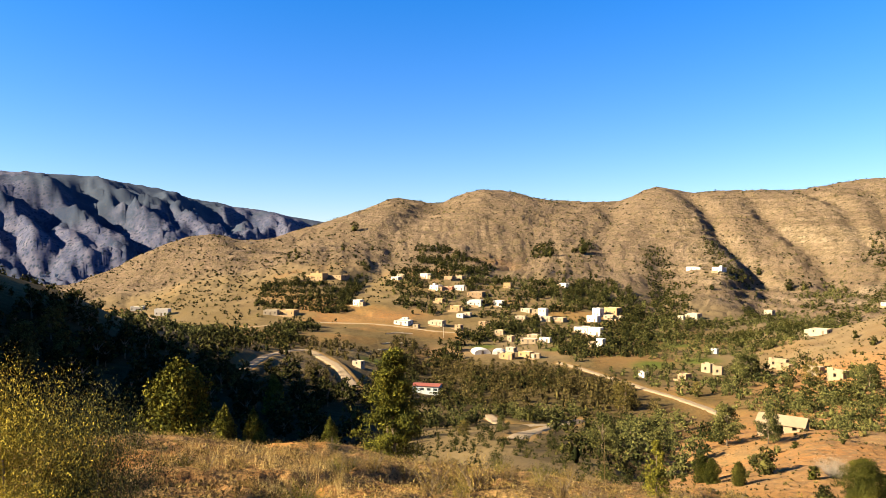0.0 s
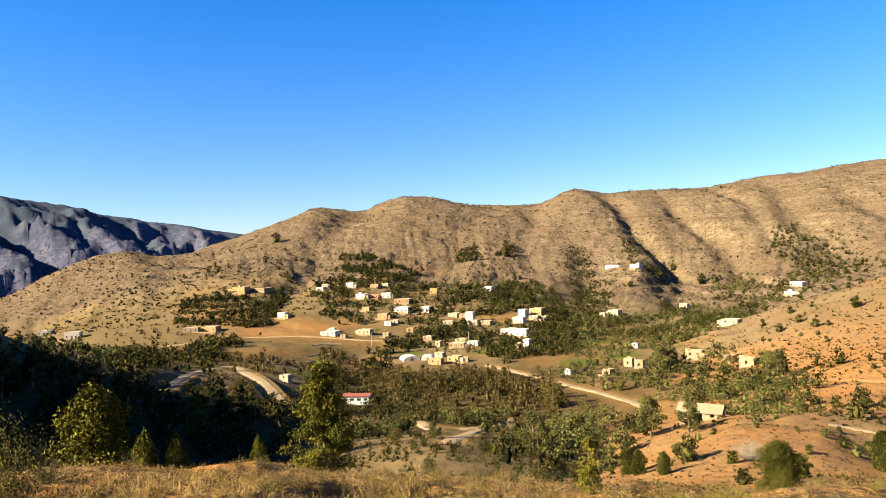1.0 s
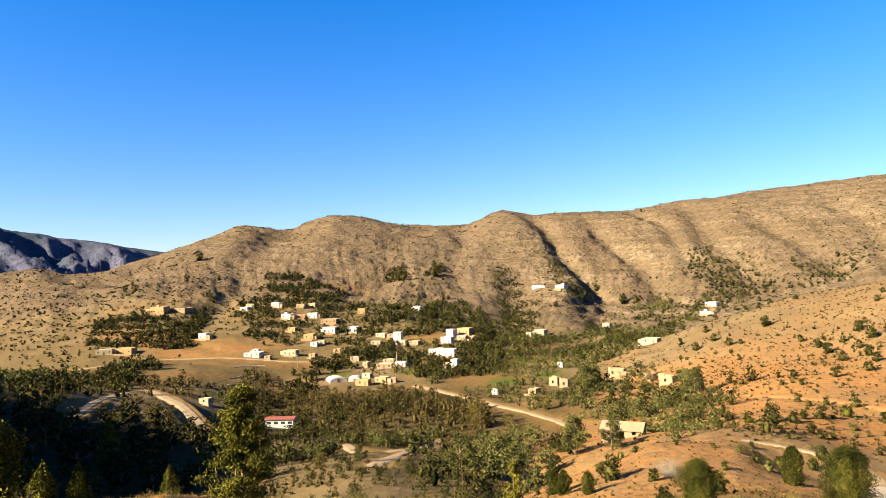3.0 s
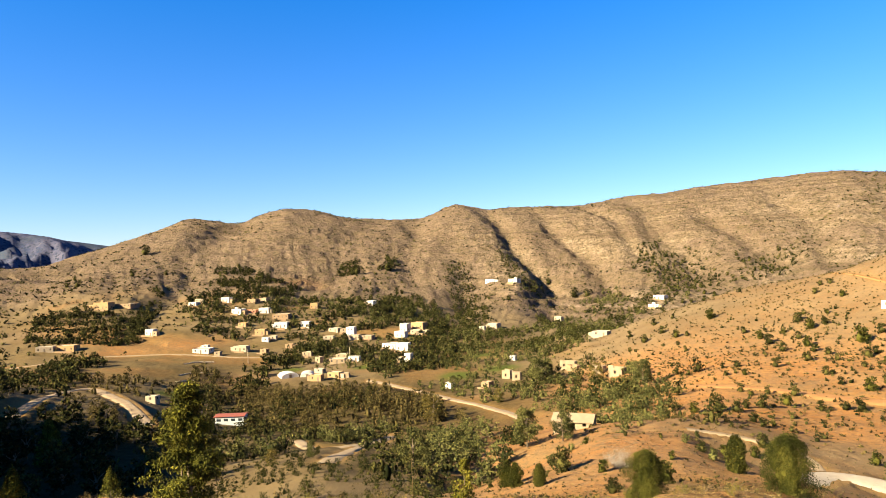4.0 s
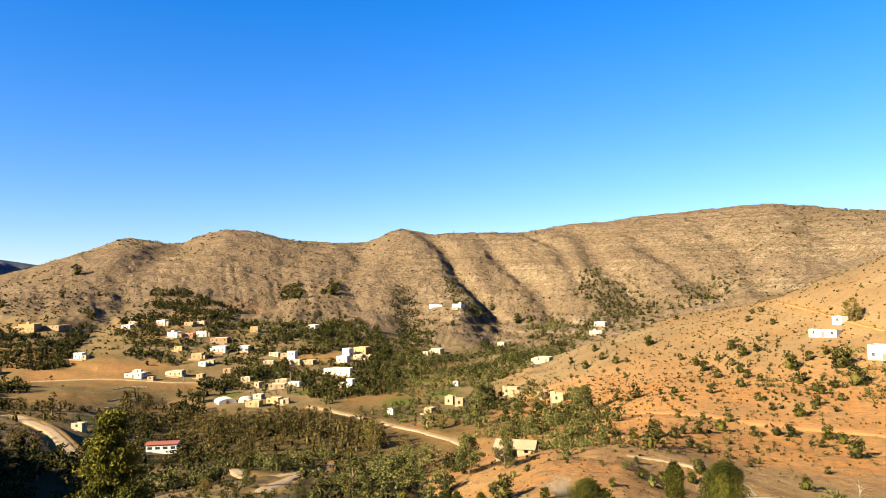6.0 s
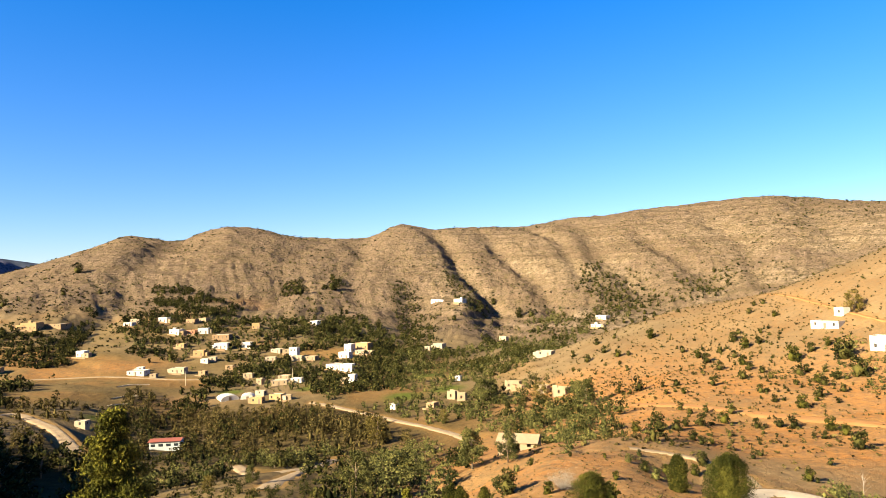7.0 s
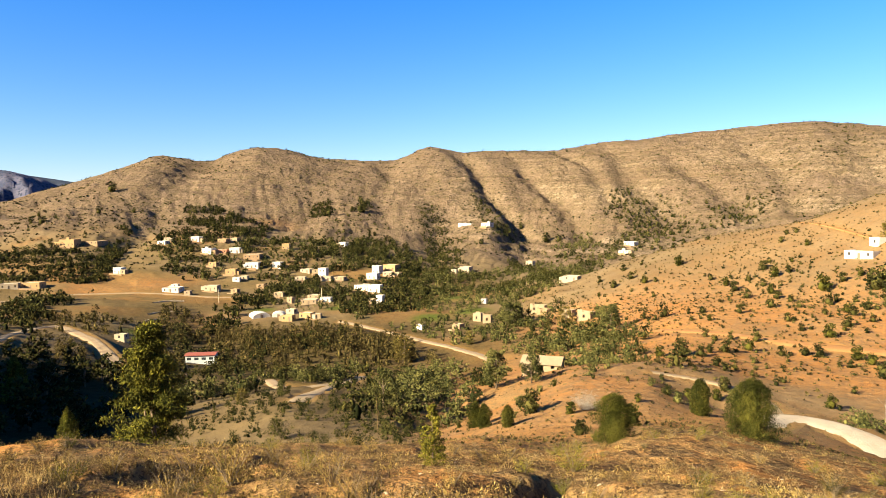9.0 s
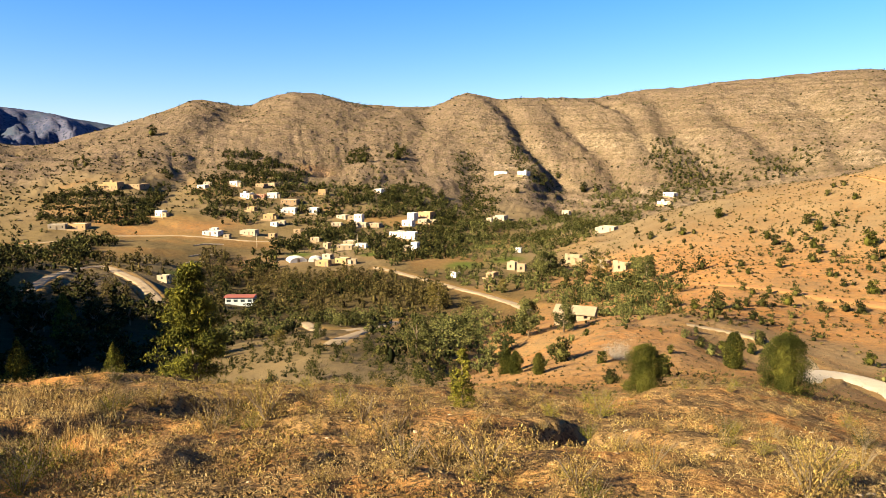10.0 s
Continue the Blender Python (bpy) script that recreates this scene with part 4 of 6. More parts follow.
UPPER_HOUSES = [
    (-39.4, 558.0, 7.8, 3.2, -5, "white"),
    (-35.3, 569.4, 7.5, 3.3, 5, "cream"),
    (-15.9, 570.2, 8.4, 4.2, -6, "white"),
    (3.9, 556.4, 9.1, 3.7, -11, "tan"),
    (12.6, 560.3, 8.3, 3.7, -14, "sand"),
    (-6.9, 519.0, 9.4, 4.3, -8, "white"),
    (2.7, 519.0, 9.8, 3.4, 13, "terracotta"),
    (12.1, 517.9, 8.5, 4.7, 9, "white"),
    (23.1, 503.3, 13.3, 3.7, 7, "tan"),
    (22.0, 478.8, 10.2, 4.7, 7, "white"),
    (38.1, 479.8, 7.9, 4.7, -14, "white"),
    (-3.1, 486.5, 6.8, 2.6, -6, "ochre"),
    (8.0, 465.0, 8.0, 4.2, 3, "ochre"),
    (10.9, 449.6, 5.2, 3.3, 6, "white"),
    (15.7, 452.5, 5.2, 3.3, 9, "cream"),
    (49.2, 528.9, 6.5, 5.2, 7, "ochre"),
    (94.5, 545.1, 8.2, 3.6, -23, "white"),
]
MIDDLE_HOUSES = [
    (-26.0, 423.5, 11.2, 3.1, 7, "white"),
    (-24.2, 433.9, 4.3, 2.6, 9, "white"),
    (-4.2, 428.3, 9.5, 3.9, 1, "cream"),
    (8.8, 420.0, 5.2, 3.1, -12, "tan"),
    (32.7, 402.6, 6.6, 3.0, -5, "sand"),
    (37.0, 384.7, 4.1, 3.8, -19, "sand"),
    (46.2, 374.6, 9.9, 3.1, 7, "sand"),
    (55.2, 374.5, 6.8, 3.1, 3, "white"),
    (50.4, 387.4, 8.0, 2.6, -6, "sand"),
    (55.0, 460.8, 8.4, 3.1, -13, "cream"),
    (61.4, 457.9, 5.7, 3.0, 5, "sand"),
    (63.8, 444.2, 6.3, 7.7, -6, "white"),
    (50.0, 445.8, 7.4, 2.6, 6, "cream"),
    (64.9, 436.8, 7.6, 3.6, 3, "cream"),
    (72.8, 434.6, 8.0, 2.6, -9, "sand"),
    (24.6, 435.6, 5.7, 2.6, -6, "tan"),
    (-16.8, 416.9, 4.1, 2.6, 5, "sand"),
]
LOWER_HOUSES = [
    (93.7, 432.6, 8.7, 4.7, -14, "white"),
    (99.9, 448.9, 6.8, 6.4, -23, "white"),
    (110.2, 452.8, 11.1, 5.0, -20, "ochre"),
    (105.6, 439.3, 7.4, 3.3, -4, "cream"),
    (111.9, 438.7, 5.2, 2.6, -29, "sand"),
    (80.4, 402.2, 12.1, 3.4, -26, "white"),
    (86.4, 393.6, 8.9, 5.3, -8, "white"),
    (81.0, 356.4, 4.5, 5.4, -20, "white"),
    (77.6, 360.2, 3.9, 2.7, -11, "sand"),
    (30.3, 328.4, 6.5, 3.5, -6, "ochre"),
    (38.9, 330.6, 7.4, 3.6, -12, "ochre"),
    (43.9, 328.0, 4.9, 2.6, 8, "sand"),
    (34.1, 352.4, 5.8, 2.6, -15, "cream"),
]
EAST_HOUSES = [
    (219.7, 608.3, 11.7, 3.7, -23, "white"),
    (230.2, 577.6, 11.2, 4.1, -31, "white"),
    (153.7, 445.0, 4.3, 3.1, -15, "cream"),
    (165.9, 457.7, 8.8, 4.4, -27, "cream"),
    (241.4, 510.7, 7.4, 4.2, -30, "cream"),
    (168.0, 308.1, 8.9, 3.2, -21, "cream"),
    (322.8, 491.5, 11.6, 3.9, -39, "white"),
    (305.9, 473.5, 9.7, 2.6, -31, "white"),
    (126.6, 321.5, 3.2, 2.6, -9, "white"),
    (79.8, 276.6, 3.5, 2.6, -29, "white"),
    (91.5, 262.6, 3.9, 2.6, -33, "tan"),
]
RUINS = [
    (105.1, 275.0, 4.6, 4.8, -30, "sand"),
    (105.7, 265.1, 4.0, 4.5, -13, "sand"),
    (129.4, 266.2, 7.5, 4.4, -22, "sand"),
    (127.5, 258.2, 5.7, 2.8, -35, "tan"),
    (126.4, 234.7, 5.0, 4.2, -34, "sand"),
    (122.4, 214.7, 6.1, 4.3, -40, "sand"),
]
HILL_HOUSES = [
    (207.2, 178.9, 11.3, 3.2, -51, "white"),
    (215.0, 179.5, 4.6, 3.5, -65, "white"),
    (196.8, 150.6, 7.3, 5.3, -46, "white"),
]
FAR_HOUSES = [
    (-1030, 1746, 11.7, 6.7, 31, "white"),
    (-1025, 1761, 13.4, 6.7, 30, "white"),
    (-1020, 1778, 10.1, 5.1, 30, "cream"),
    (-974, 1736, 9.8, 4.9, 29, "white"),
    (-859, 2318, 12.2, 6.1, 20, "white"),
    (-822, 2278, 13.9, 6.0, 20, "white"),
    (-784, 2260, 13.8, 5.9, 19, "cream"),
    (-1153, 2464, 11.2, 6.7, 25, "cream"),
]
# ---------------------------------------------------------------- houses
def plaster(name, c, dirt):
    m, n, l, b = material(name, 0.9, 0.15)
    s = Shade(n, l)
    col = s.mix(s.step(s.noise(1.6, 5, 0.65), 0.35, 0.7), c, tuple(v * 0.82 for v in c))
    col = s.mix(s.step(s.noise(3.5, 6, 0.7, (1, 1, 0.25)), 0.56, 0.72), col, dirt)
    l.new(col, b.inputs["Base Color"])
    s.bump(s.noise(0.3, 4), 0.03, b.inputs["Normal"])
    return m


WALLS = {"white": plaster("white_plaster", (0.450, 0.410, 0.355), (0.270, 0.220, 0.160)),
         "cream": plaster("cream_plaster", (0.300, 0.240, 0.168), (0.190, 0.140, 0.090)),
         "ochre": plaster("ochre_plaster", (0.290, 0.185, 0.088), (0.200, 0.130, 0.072)),
         "tan": plaster("earth_wall", (0.225, 0.148, 0.084), (0.155, 0.100, 0.058)),
         "terracotta": plaster("terracotta_wall", (0.368, 0.168, 0.096), (0.264, 0.144, 0.088)),
         "sand": plaster("sandstone_wall", (0.240, 0.178, 0.112), (0.160, 0.112, 0.068))}
m_roof = plaster("flat_roof_screed", (0.416, 0.344, 0.248), (0.288, 0.224, 0.144))
m_redroof = plaster("red_sheet", (0.200, 0.062, 0.045), (0.160, 0.066, 0.050))
m_blue = plaster("blue_grey_plaster", (0.336, 0.352, 0.352), (0.240, 0.232, 0.216))
m_glass, _n, _l, _g = material("dark_glass", 0.15, 0.5)
_g.inputs["Base Color"].default_value = (0.02, 0.025, 0.03, 1)
m_wood = plaster("painted_wood", (0.16, 0.12, 0.085), (0.09, 0.06, 0.04))


def boxes(items, mat, name, bevel=0.0):
    """One mesh from boxes given by their two corners."""
    bm = bmesh.new()
    for (x0, y0, z0), (x1, y1, z1) in items:
        made = bmesh.ops.create_cube(bm, size=1)["verts"]
        for v in made:
            v.co = Vector((x0 + (v.co.x + 0.5) * (x1 - x0), y0 + (v.co.y + 0.5) * (y1 - y0), z0 + (v.co.z + 0.5) * (z1 - z0)))
    bmesh.ops.remove_doubles(bm, verts=bm.verts[:], dist=0.0005)
    if bevel:
        bmesh.ops.bevel(bm, geom=bm.edges[:], offset=bevel, segments=1, affect="EDGES")
    me = bpy.data.meshes.new(name)
    bm.to_mesh(me)
    bm.free()
    me.materials.append(mat)
    return me


def opened_wall(w, h, thick, holes, y, name, mat, side=False):
    """A wall w long and h high with openings through it: x0, x1, z0, z1."""
    xs = sorted({-w / 2, w / 2, *(v for q in holes for v in q[:2])})
    zs = sorted({-1.2, h, *(v for q in holes for v in q[2:])})
    items = []
    for x0, x1 in zip(xs, xs[1:]):
        for z0, z1 in zip(zs, zs[1:]):
            if not any(a <= x0 and x1 <= b and c <= z0 and z1 <= d for a, b, c, d in holes):
                items.append(((x0, y, z0), (x1, y + thick, z1)) if not side else ((y, x0, z0), (y + thick, x1, z1)))
    return boxes(items, mat, name)


COLOUR_WORDS = {"white": "whitewashed", "cream": "cream plastered", "ochre": "yellow ochre", "tan": "brown rammed-earth", "terracotta": "reddish terracotta", "sand": "sandstone-coloured"}


def house(x, y, w, h, turn, colour, rng, group="village houses", roofless=False, deep=None, plain=False):
    deep = deep or max(3.0, w * rng.uniform(0.6, 0.85))
    a = radians(turn)
    corners = [(x + math.cos(a) * u * w / 2 - math.sin(a) * v * deep, y + math.sin(a) * u * w / 2 + math.cos(a) * v * deep) for u in (-1, 1) for v in (0, 1)]
    zs = [float(height(*c)) for c in corners]
    z = min(zs[0], zs[2]) * 0.5 + max(zs[0], zs[2]) * 0.5
    storeys = 2 if h > 6.2 else 1
    what = "two-storey " if storeys == 2 else "low "
    if roofless:
        label = COLOUR_WORDS[colour] + " ruined house with empty openings and broken walls"
    else:
        label = COLOUR_WORDS[colour] + " " + what + "flat-roofed house on the hillside"
    ob = thing("house", label, "house", group)
    ob.matrix_basis = Matrix.Translation((x, y, z)) @ Matrix.Rotation(a, 4, "Z")
    wall, t = WALLS[colour], 0.35
    lift = h / storeys
    holes, doors = [], []
    n = max(1, int(w / 2.7))
    for s in range(storeys):
        for k in range(n):
            cx = -w / 2 + w * (k + 0.5) / n + rng.uniform(-0.15, 0.15)
            if s == 0 and k == n // 2 and n > 1:
                doors.append((cx - 0.5, cx + 0.5, 0.0, min(2.05, lift - 0.45)))
            else:
                holes.append((cx - 0.4, cx + 0.4, s * lift + 1.05, s * lift + min(2.15, lift - 0.4)))
    top = h - 0.25
    part("wall", opened_wall(w, h, t, holes + doors, 0.0, "wall", wall), ob)
    part("wall", boxes([((-w / 2, deep - t, -1.2), (w / 2, deep, h))], wall, "wall"), ob)
    side = [] if w < 4 else [(deep / 2 - 0.45, deep / 2 + 0.45, 1.0, min(2.1, h - 0.4))]
    for sx in (-w / 2, w / 2 - t):
        if side:
            items = [((sx, t, -1.2), (sx + t, side[0][0], h)), ((sx, side[0][1], -1.2), (sx + t, deep - t, h)),
                     ((sx, side[0][0], -1.2), (sx + t, side[0][1], side[0][2])), ((sx, side[0][0], side[0][3]), (sx + t, side[0][1], h))]
        else:
            items = [((sx, t, -1.2), (sx + t, deep - t, h))]
        part("wall", boxes(items, wall, "wall"), ob)
    if roofless:
        jag = [((-w / 2 + k * w / 5, 0.03, h), (-w / 2 + (k + 1) * w / 5, t - 0.03, h + rng.uniform(0.1, 0.9))) for k in range(5) if rng.random() < 0.6]
        for j in jag:
            part("broken_wall_top", boxes([j], wall, "broken_wall_top"), ob)
        return ob
    part("roof", boxes([((-w / 2 + t, t, top - 0.2), (w / 2 - t, deep - t, top))], m_roof, "roof"), ob)
    if storeys == 2:
        part("floor_slab", boxes([((-w / 2 - 0.08, -0.08, lift - 0.12), (w / 2 + 0.08, -0.003, lift + 0.06))], wall, "floor_slab"), ob)
    for x0, x1, z0, z1 in holes:
        win = part("window", boxes([((x0, 0.12, z0), (x0 + 0.07, 0.2, z1)), ((x1 - 0.07, 0.12, z0), (x1, 0.2, z1)), ((x0 + 0.07, 0.12, z0), (x1 - 0.07, 0.2, z0 + 0.07)),
                                    ((x0 + 0.07, 0.12, z1 - 0.07), (x1 - 0.07, 0.2, z1)), (((x0 + x1) / 2 - 0.03, 0.12, z0 + 0.07), ((x0 + x1) / 2 + 0.03, 0.2, z1 - 0.07))], m_wood, "window"), ob)
        part("pane", boxes([((x0 + 0.07, 0.15, z0 + 0.07), (x1 - 0.07, 0.17, z1 - 0.07))], m_glass, "pane"), win)
    for x0, x1, z0, z1 in doors:
        part("door", boxes([((x0, 0.1, z0 - 0.3), (x1, 0.18, z1))], m_wood, "door", 0.02), ob, "dark wooden door")
    if side:
        for sx in (-w / 2 + 0.15, w / 2 - 0.19):
            part("window", boxes([((sx, side[0][0], 1.0), (sx + 0.04, side[0][1], side[0][3]))], m_glass, "window"), ob)
    if rng.random() < 0.3 and not plain:
        aw, ah, sgn = w * rng.uniform(0.25, 0.4), h / storeys * rng.uniform(0.65, 0.85), rng.choice((-1, 1))
        x0, x1 = sorted((sgn * (w / 2 + 0.003), sgn * (w / 2 + aw)))
        part("annex", boxes([((x0, 0.6, -1.5), (x1, deep * 0.8, ah)), ], WALLS[("tan", "sand", "cream")[int(rng.integers(0, 3))]] if rng.random() < 0.6 else wall, "annex", 0.04), ob)
    if rng.random() < 0.7 and not plain:
        yw = w * rng.uniform(0.7, 1.2)
        part("yard_wall", boxes([((-yw / 2, -3.2, -2.2), (yw / 2, -2.9, 0.55))], WALLS["tan"], "yard_wall", 0.04), ob)
    if rng.random() < 0.4 and w > 8 and not plain:
        bx = rng.uniform(-w / 4, w / 4)
        part("roof_room", boxes([((bx - 1.1, deep * 0.45, top), (bx + 1.1, deep * 0.45 + 1.9, top + rng.uniform(1.2, 2.0)))], wall, "roof_room", 0.03), ob)
    return ob


rng_h = np.random.default_rng(12)
for rows in (WEST_HOUSES, UPPER_HOUSES, MIDDLE_HOUSES, LOWER_HOUSES, EAST_HOUSES, HILL_HOUSES):
    for hx, hy, hw, hh, ht, hc in rows:
        house(hx, hy, hw * 0.86, max(hh * 0.85, 2.4), ht - 28, hc, rng_h, plain=rows is HILL_HOUSES)
        SOLID.append((hx, hy + 1.5, hw * 0.55 + 1.0))
        TAKEN.append((hx, hy - 1.0, hw * 0.5 + 1.0))
        TAKEN.append((hx, hy + 3.0, hw * 0.5 + 1.0))
        for back in (4, 8, 12):
            k = 1 - back / math.hypot(hx, hy)
            TAKEN.append((hx * k, hy * k, hw * 0.42))
for hx, hy, hw, hh, ht, hc in FAR_HOUSES:
    house(hx, hy, hw, max(hh, 3.0), ht, hc, rng_h, "houses on the far mountain", plain=True)
for hx, hy, hw, hh, ht, hc in RUINS:
    house(hx, hy, hw * 0.85, hh * 0.72, ht - 20, hc, rng_h, "ruined houses", True)
    for back in (0, 5, 10, 15):
        k = 1 - back / math.hypot(hx, hy)
        TAKEN.append((hx * k, hy * k, hw * 0.5 + 1.5))


def school(x, y, w, h, turn):
    ob = thing("school_building", "long pale building with a red sheet-metal roof", "building")
    ob.matrix_basis = Matrix.Translation((x, y, float(height(x, y)))) @ Matrix.Rotation(radians(turn), 4, "Z")
    holes = [(-w / 2 + w * (k + 0.5) / 4 - 0.75, -w / 2 + w * (k + 0.5) / 4 + 0.75, h * 0.45, h * 0.75) for k in range(4)]
    part("wall", opened_wall(w, h, 0.3, holes, 0, "wall", m_blue), ob)
    part("wall", boxes([((-w / 2, 4.7, -1), (w / 2, 5, h))], m_blue, "wall"), ob)
    for sx in (-w / 2, w / 2 - 0.3):
        part("wall", boxes([((sx, 0.3, -1), (sx + 0.3, 4.7, h))], m_blue, "wall"), ob)
    for x0, x1, z0, z1 in holes:
        part("window", boxes([((x0, 0.12, z0), (x1, 0.16, z1))], m_glass, "window"), ob)
    bm = bmesh.new()
    pts = [(-0.5, h), (2.5, h + 0.4), (5.5, h), (5.5, h + 0.1), (2.5, h + 0.52), (-0.5, h + 0.1)]
    ends = [[bm.verts.new((sx, py, pz)) for py, pz in pts] for sx in (-w / 2 - 0.4, w / 2 + 0.4)]
    for k in range(6):
        bm.faces.new((ends[0][k], ends[1][k], ends[1][(k + 1) % 6], ends[0][(k + 1) % 6]))
    for e in ends:
        bm.faces.new((e[0], e[1], e[4], e[5]))
        bm.faces.new((e[1], e[2], e[3], e[4]))
    me = bpy.data.meshes.new("roof")
    bm.to_mesh(me)
    bm.free()
    me.materials.append(m_redroof)
    part("roof", me, ob, "red sheet-metal roof")
    SOLID.append((x, y, w * 0.6))
    TAKEN.append((x, y, w * 0.6))
    for back in (6, 12, 18, 24):
        TAKEN.append((x, y - back, w * 0.55))


school(-6.5, 254.0, 10.0, 3.0, -14)


def greenhouse(x, y, w, h, deep, turn):
    ob = thing("greenhouse", "white sheet-covered vaulted greenhouse tunnel", "greenhouse", "greenhouses")
    ob.matrix_basis = Matrix.Translation((x, y, float(height(x, y)) - 0.3)) @ Matrix.Rotation(radians(turn), 4, "Z")
    bm = bmesh.new()
    arc = [(-w / 2, 0)] + [(-w / 2 * math.cos(t), h * 0.35 + h * 0.65 * math.sin(t)) for t in np.linspace(0, math.pi, 11)] + [(w / 2, 0)]
    rows = [[bm.verts.new((px, py, pz)) for px, pz in arc] for py in np.linspace(0, deep, 5)]
    for r0, r1 in zip(rows, rows[1:]):
        for k in range(len(arc) - 1):
            bm.faces.new((r0[k], r0[k + 1], r1[k + 1], r1[k]))
    bm.faces.new(rows[0])
    bm.faces.new(rows[-1][::-1])
    me = bpy.data.meshes.new("cover")
    bm.to_mesh(me)
    bm.free()
    me.materials.append(WALLS["white"])
    part("cover", me, ob)
    part("door", boxes([((-0.6, -0.06, 0), (0.6, 0.0, min(2, h * 0.7)))], m_wood, "door"), ob)
    SOLID.append((x, y + 3, w * 0.6 + 2))
    TAKEN.append((x, y, w * 0.6 + 1))
    TAKEN.append((x, y - 7, w * 0.5 + 1))


greenhouse(20.0, 346.0, 8.5, 2.7, 9, 10)
greenhouse(27.8, 344.0, 6.5, 2.4, 8, -8)


def barn(x, y, w, deep, h, turn):
    ob = thing("stone_barn", "low sandstone barn with a pale pitched roof", "barn")
    ob.matrix_basis = Matrix.Translation((x, y, float(height(x, y)))) @ Matrix.Rotation(radians(turn), 4, "Z")
    part("wall", opened_wall(w, h, 0.4, [(-w / 2 + 1.1, -w / 2 + 1.8, 0.9, 1.6), (-0.5, 0.5, 0.0, 1.8), (w / 2 - 1.8, w / 2 - 1.1, 0.9, 1.6)], 0.0, "wall", WALLS["sand"]), ob)
    part("wall", boxes([((-w / 2, deep - 0.4, -1.2), (w / 2, deep, h))], WALLS["sand"], "wall"), ob)
    for sx in (-w / 2, w / 2 - 0.4):
        bm = bmesh.new()
        v = [[bm.verts.new((sx + o, py, pz)) for py, pz in ((0.4, -1.2), (deep - 0.4, -1.2), (deep - 0.4, h), (deep * 0.5, h + 0.95), (0.4, h))] for o in (0, 0.4)]
        bm.faces.new(v[0])
        bm.faces.new(v[1][::-1])
        for k in range(5):
            bm.faces.new((v[0][k], v[1][k], v[1][(k + 1) % 5], v[0][(k + 1) % 5]))
        bmesh.ops.recalc_face_normals(bm, faces=bm.faces[:])
        me = bpy.data.meshes.new("gable")
        bm.to_mesh(me)
        bm.free()
        me.materials.append(WALLS["sand"])
        part("gable", me, ob)
    for y0, y1, z0, z1 in ((-0.35, deep * 0.5, h - 0.1, h + 1.06), (deep + 0.35, deep * 0.5, h - 0.1, h + 1.06)):
        bm = bmesh.new()
        v = [bm.verts.new((sx, py, pz + up)) for up in (0, 0.12) for sx, py, pz in ((-w / 2 - 0.3, y0, z0), (w / 2 + 0.3, y0, z0), (w / 2 + 0.3, y1, z1), (-w / 2 - 0.3, y1, z1))]
        for f in ((3, 2, 1, 0), (4, 5, 6, 7), (0, 1, 5, 4), (1, 2, 6, 5), (2, 3, 7, 6), (3, 0, 4, 7)):
            bm.faces.new([v[k] for k in f])
        bmesh.ops.recalc_face_normals(bm, faces=bm.faces[:])
        me = bpy.data.meshes.new("roof")
        bm.to_mesh(me)
        bm.free()
        me.materials.append(WALLS["sand"])
        part("roof", me, ob, "pale screed roof slope")
    SOLID.append((x, y + 2, w * 0.6))
    for back in (-3, 3):
        k = 1 - back / math.hypot(x, y)
        TAKEN.append((x * k, y * k, w * 0.5))


barn(58.1, 118.5, 7.4, 4.6, 1.7, -38)


def field_wall(points):
    """A low wall of piled stones along a line."""
    x, y = road_line(points, 1.0)
    rng = np.random.default_rng(int(abs(x[0]) * 10))
    n = len(x)
    tx, ty = np.gradient(x), np.gradient(y)
    tl = np.hypot(tx, ty) + 1e-9
    nx, ny = -ty / tl, tx / tl
    z = height(x, y)
    prof = np.array([(-0.5, -0.5), (-0.4, 0.35), (-0.2, 0.5), (0.2, 0.5), (0.4, 0.35), (0.5, -0.5)])
    jit = rng.normal(0, 0.07, (n, 6, 2))
    v = np.stack([x[:, None] + nx[:, None] * (prof[:, 0] + jit[..., 0]), y[:, None] + ny[:, None] * (prof[:, 0] + jit[..., 0]), z[:, None] + prof[:, 1] + jit[..., 1]], -1)
    ob = new("field_wall", mesh_of("field_wall", v.reshape(-1, 3), grid_faces(n, 6, False), [WALLS["cream"]]))
    tagged(ob, "low dry-stone field wall on the hillside", "wall", "field walls")


for line in FIELD_WALLS:
    field_wall(line)
# ---------------------------------------------------------------- trees and bushes
for road_name, road_wide, _, _ in ROADS:
    for kx, ky in zip(ROAD_RUNS[road_name][0][::3], ROAD_RUNS[road_name][1][::3]):
        TAKEN.append((kx, ky, road_wide / 2 + 1.6))
        SOLID.append((kx, ky, road_wide / 2 + 0.8))
rng_p = np.random.default_rng(3)
FAR_TREES = [cored(crown(np.random.default_rng(100 + k), 14, 96, 0.080, 0.44, 0.05, 1.0, 0.19, 0.15 * (k % 3), 0.0, 1.6), 0.14, 0.08, 0.66) for k in range(6)]
MID_TREES = [cored(crown(np.random.default_rng(110 + k), 20, 190, 0.056, 0.46, 0.05, 1.0, 0.19, 0.0, 0.0, 1.5), 0.13, 0.10, 0.62) for k in range(5)]
FAR_BUSH = [cored(crown(np.random.default_rng(120 + k), 8, 56, 0.11, 0.52, 0.03, 0.8, 0.22), 0.24, 0.0, 0.54) for k in range(4)]
FAR_TALL = [cored(crown(np.random.default_rng(140 + k), 12, 120, 0.07, 0.24, 0.1, 1.0, 0.13, 0.4), 0.11, 0.05, 0.75) for k in range(3)]
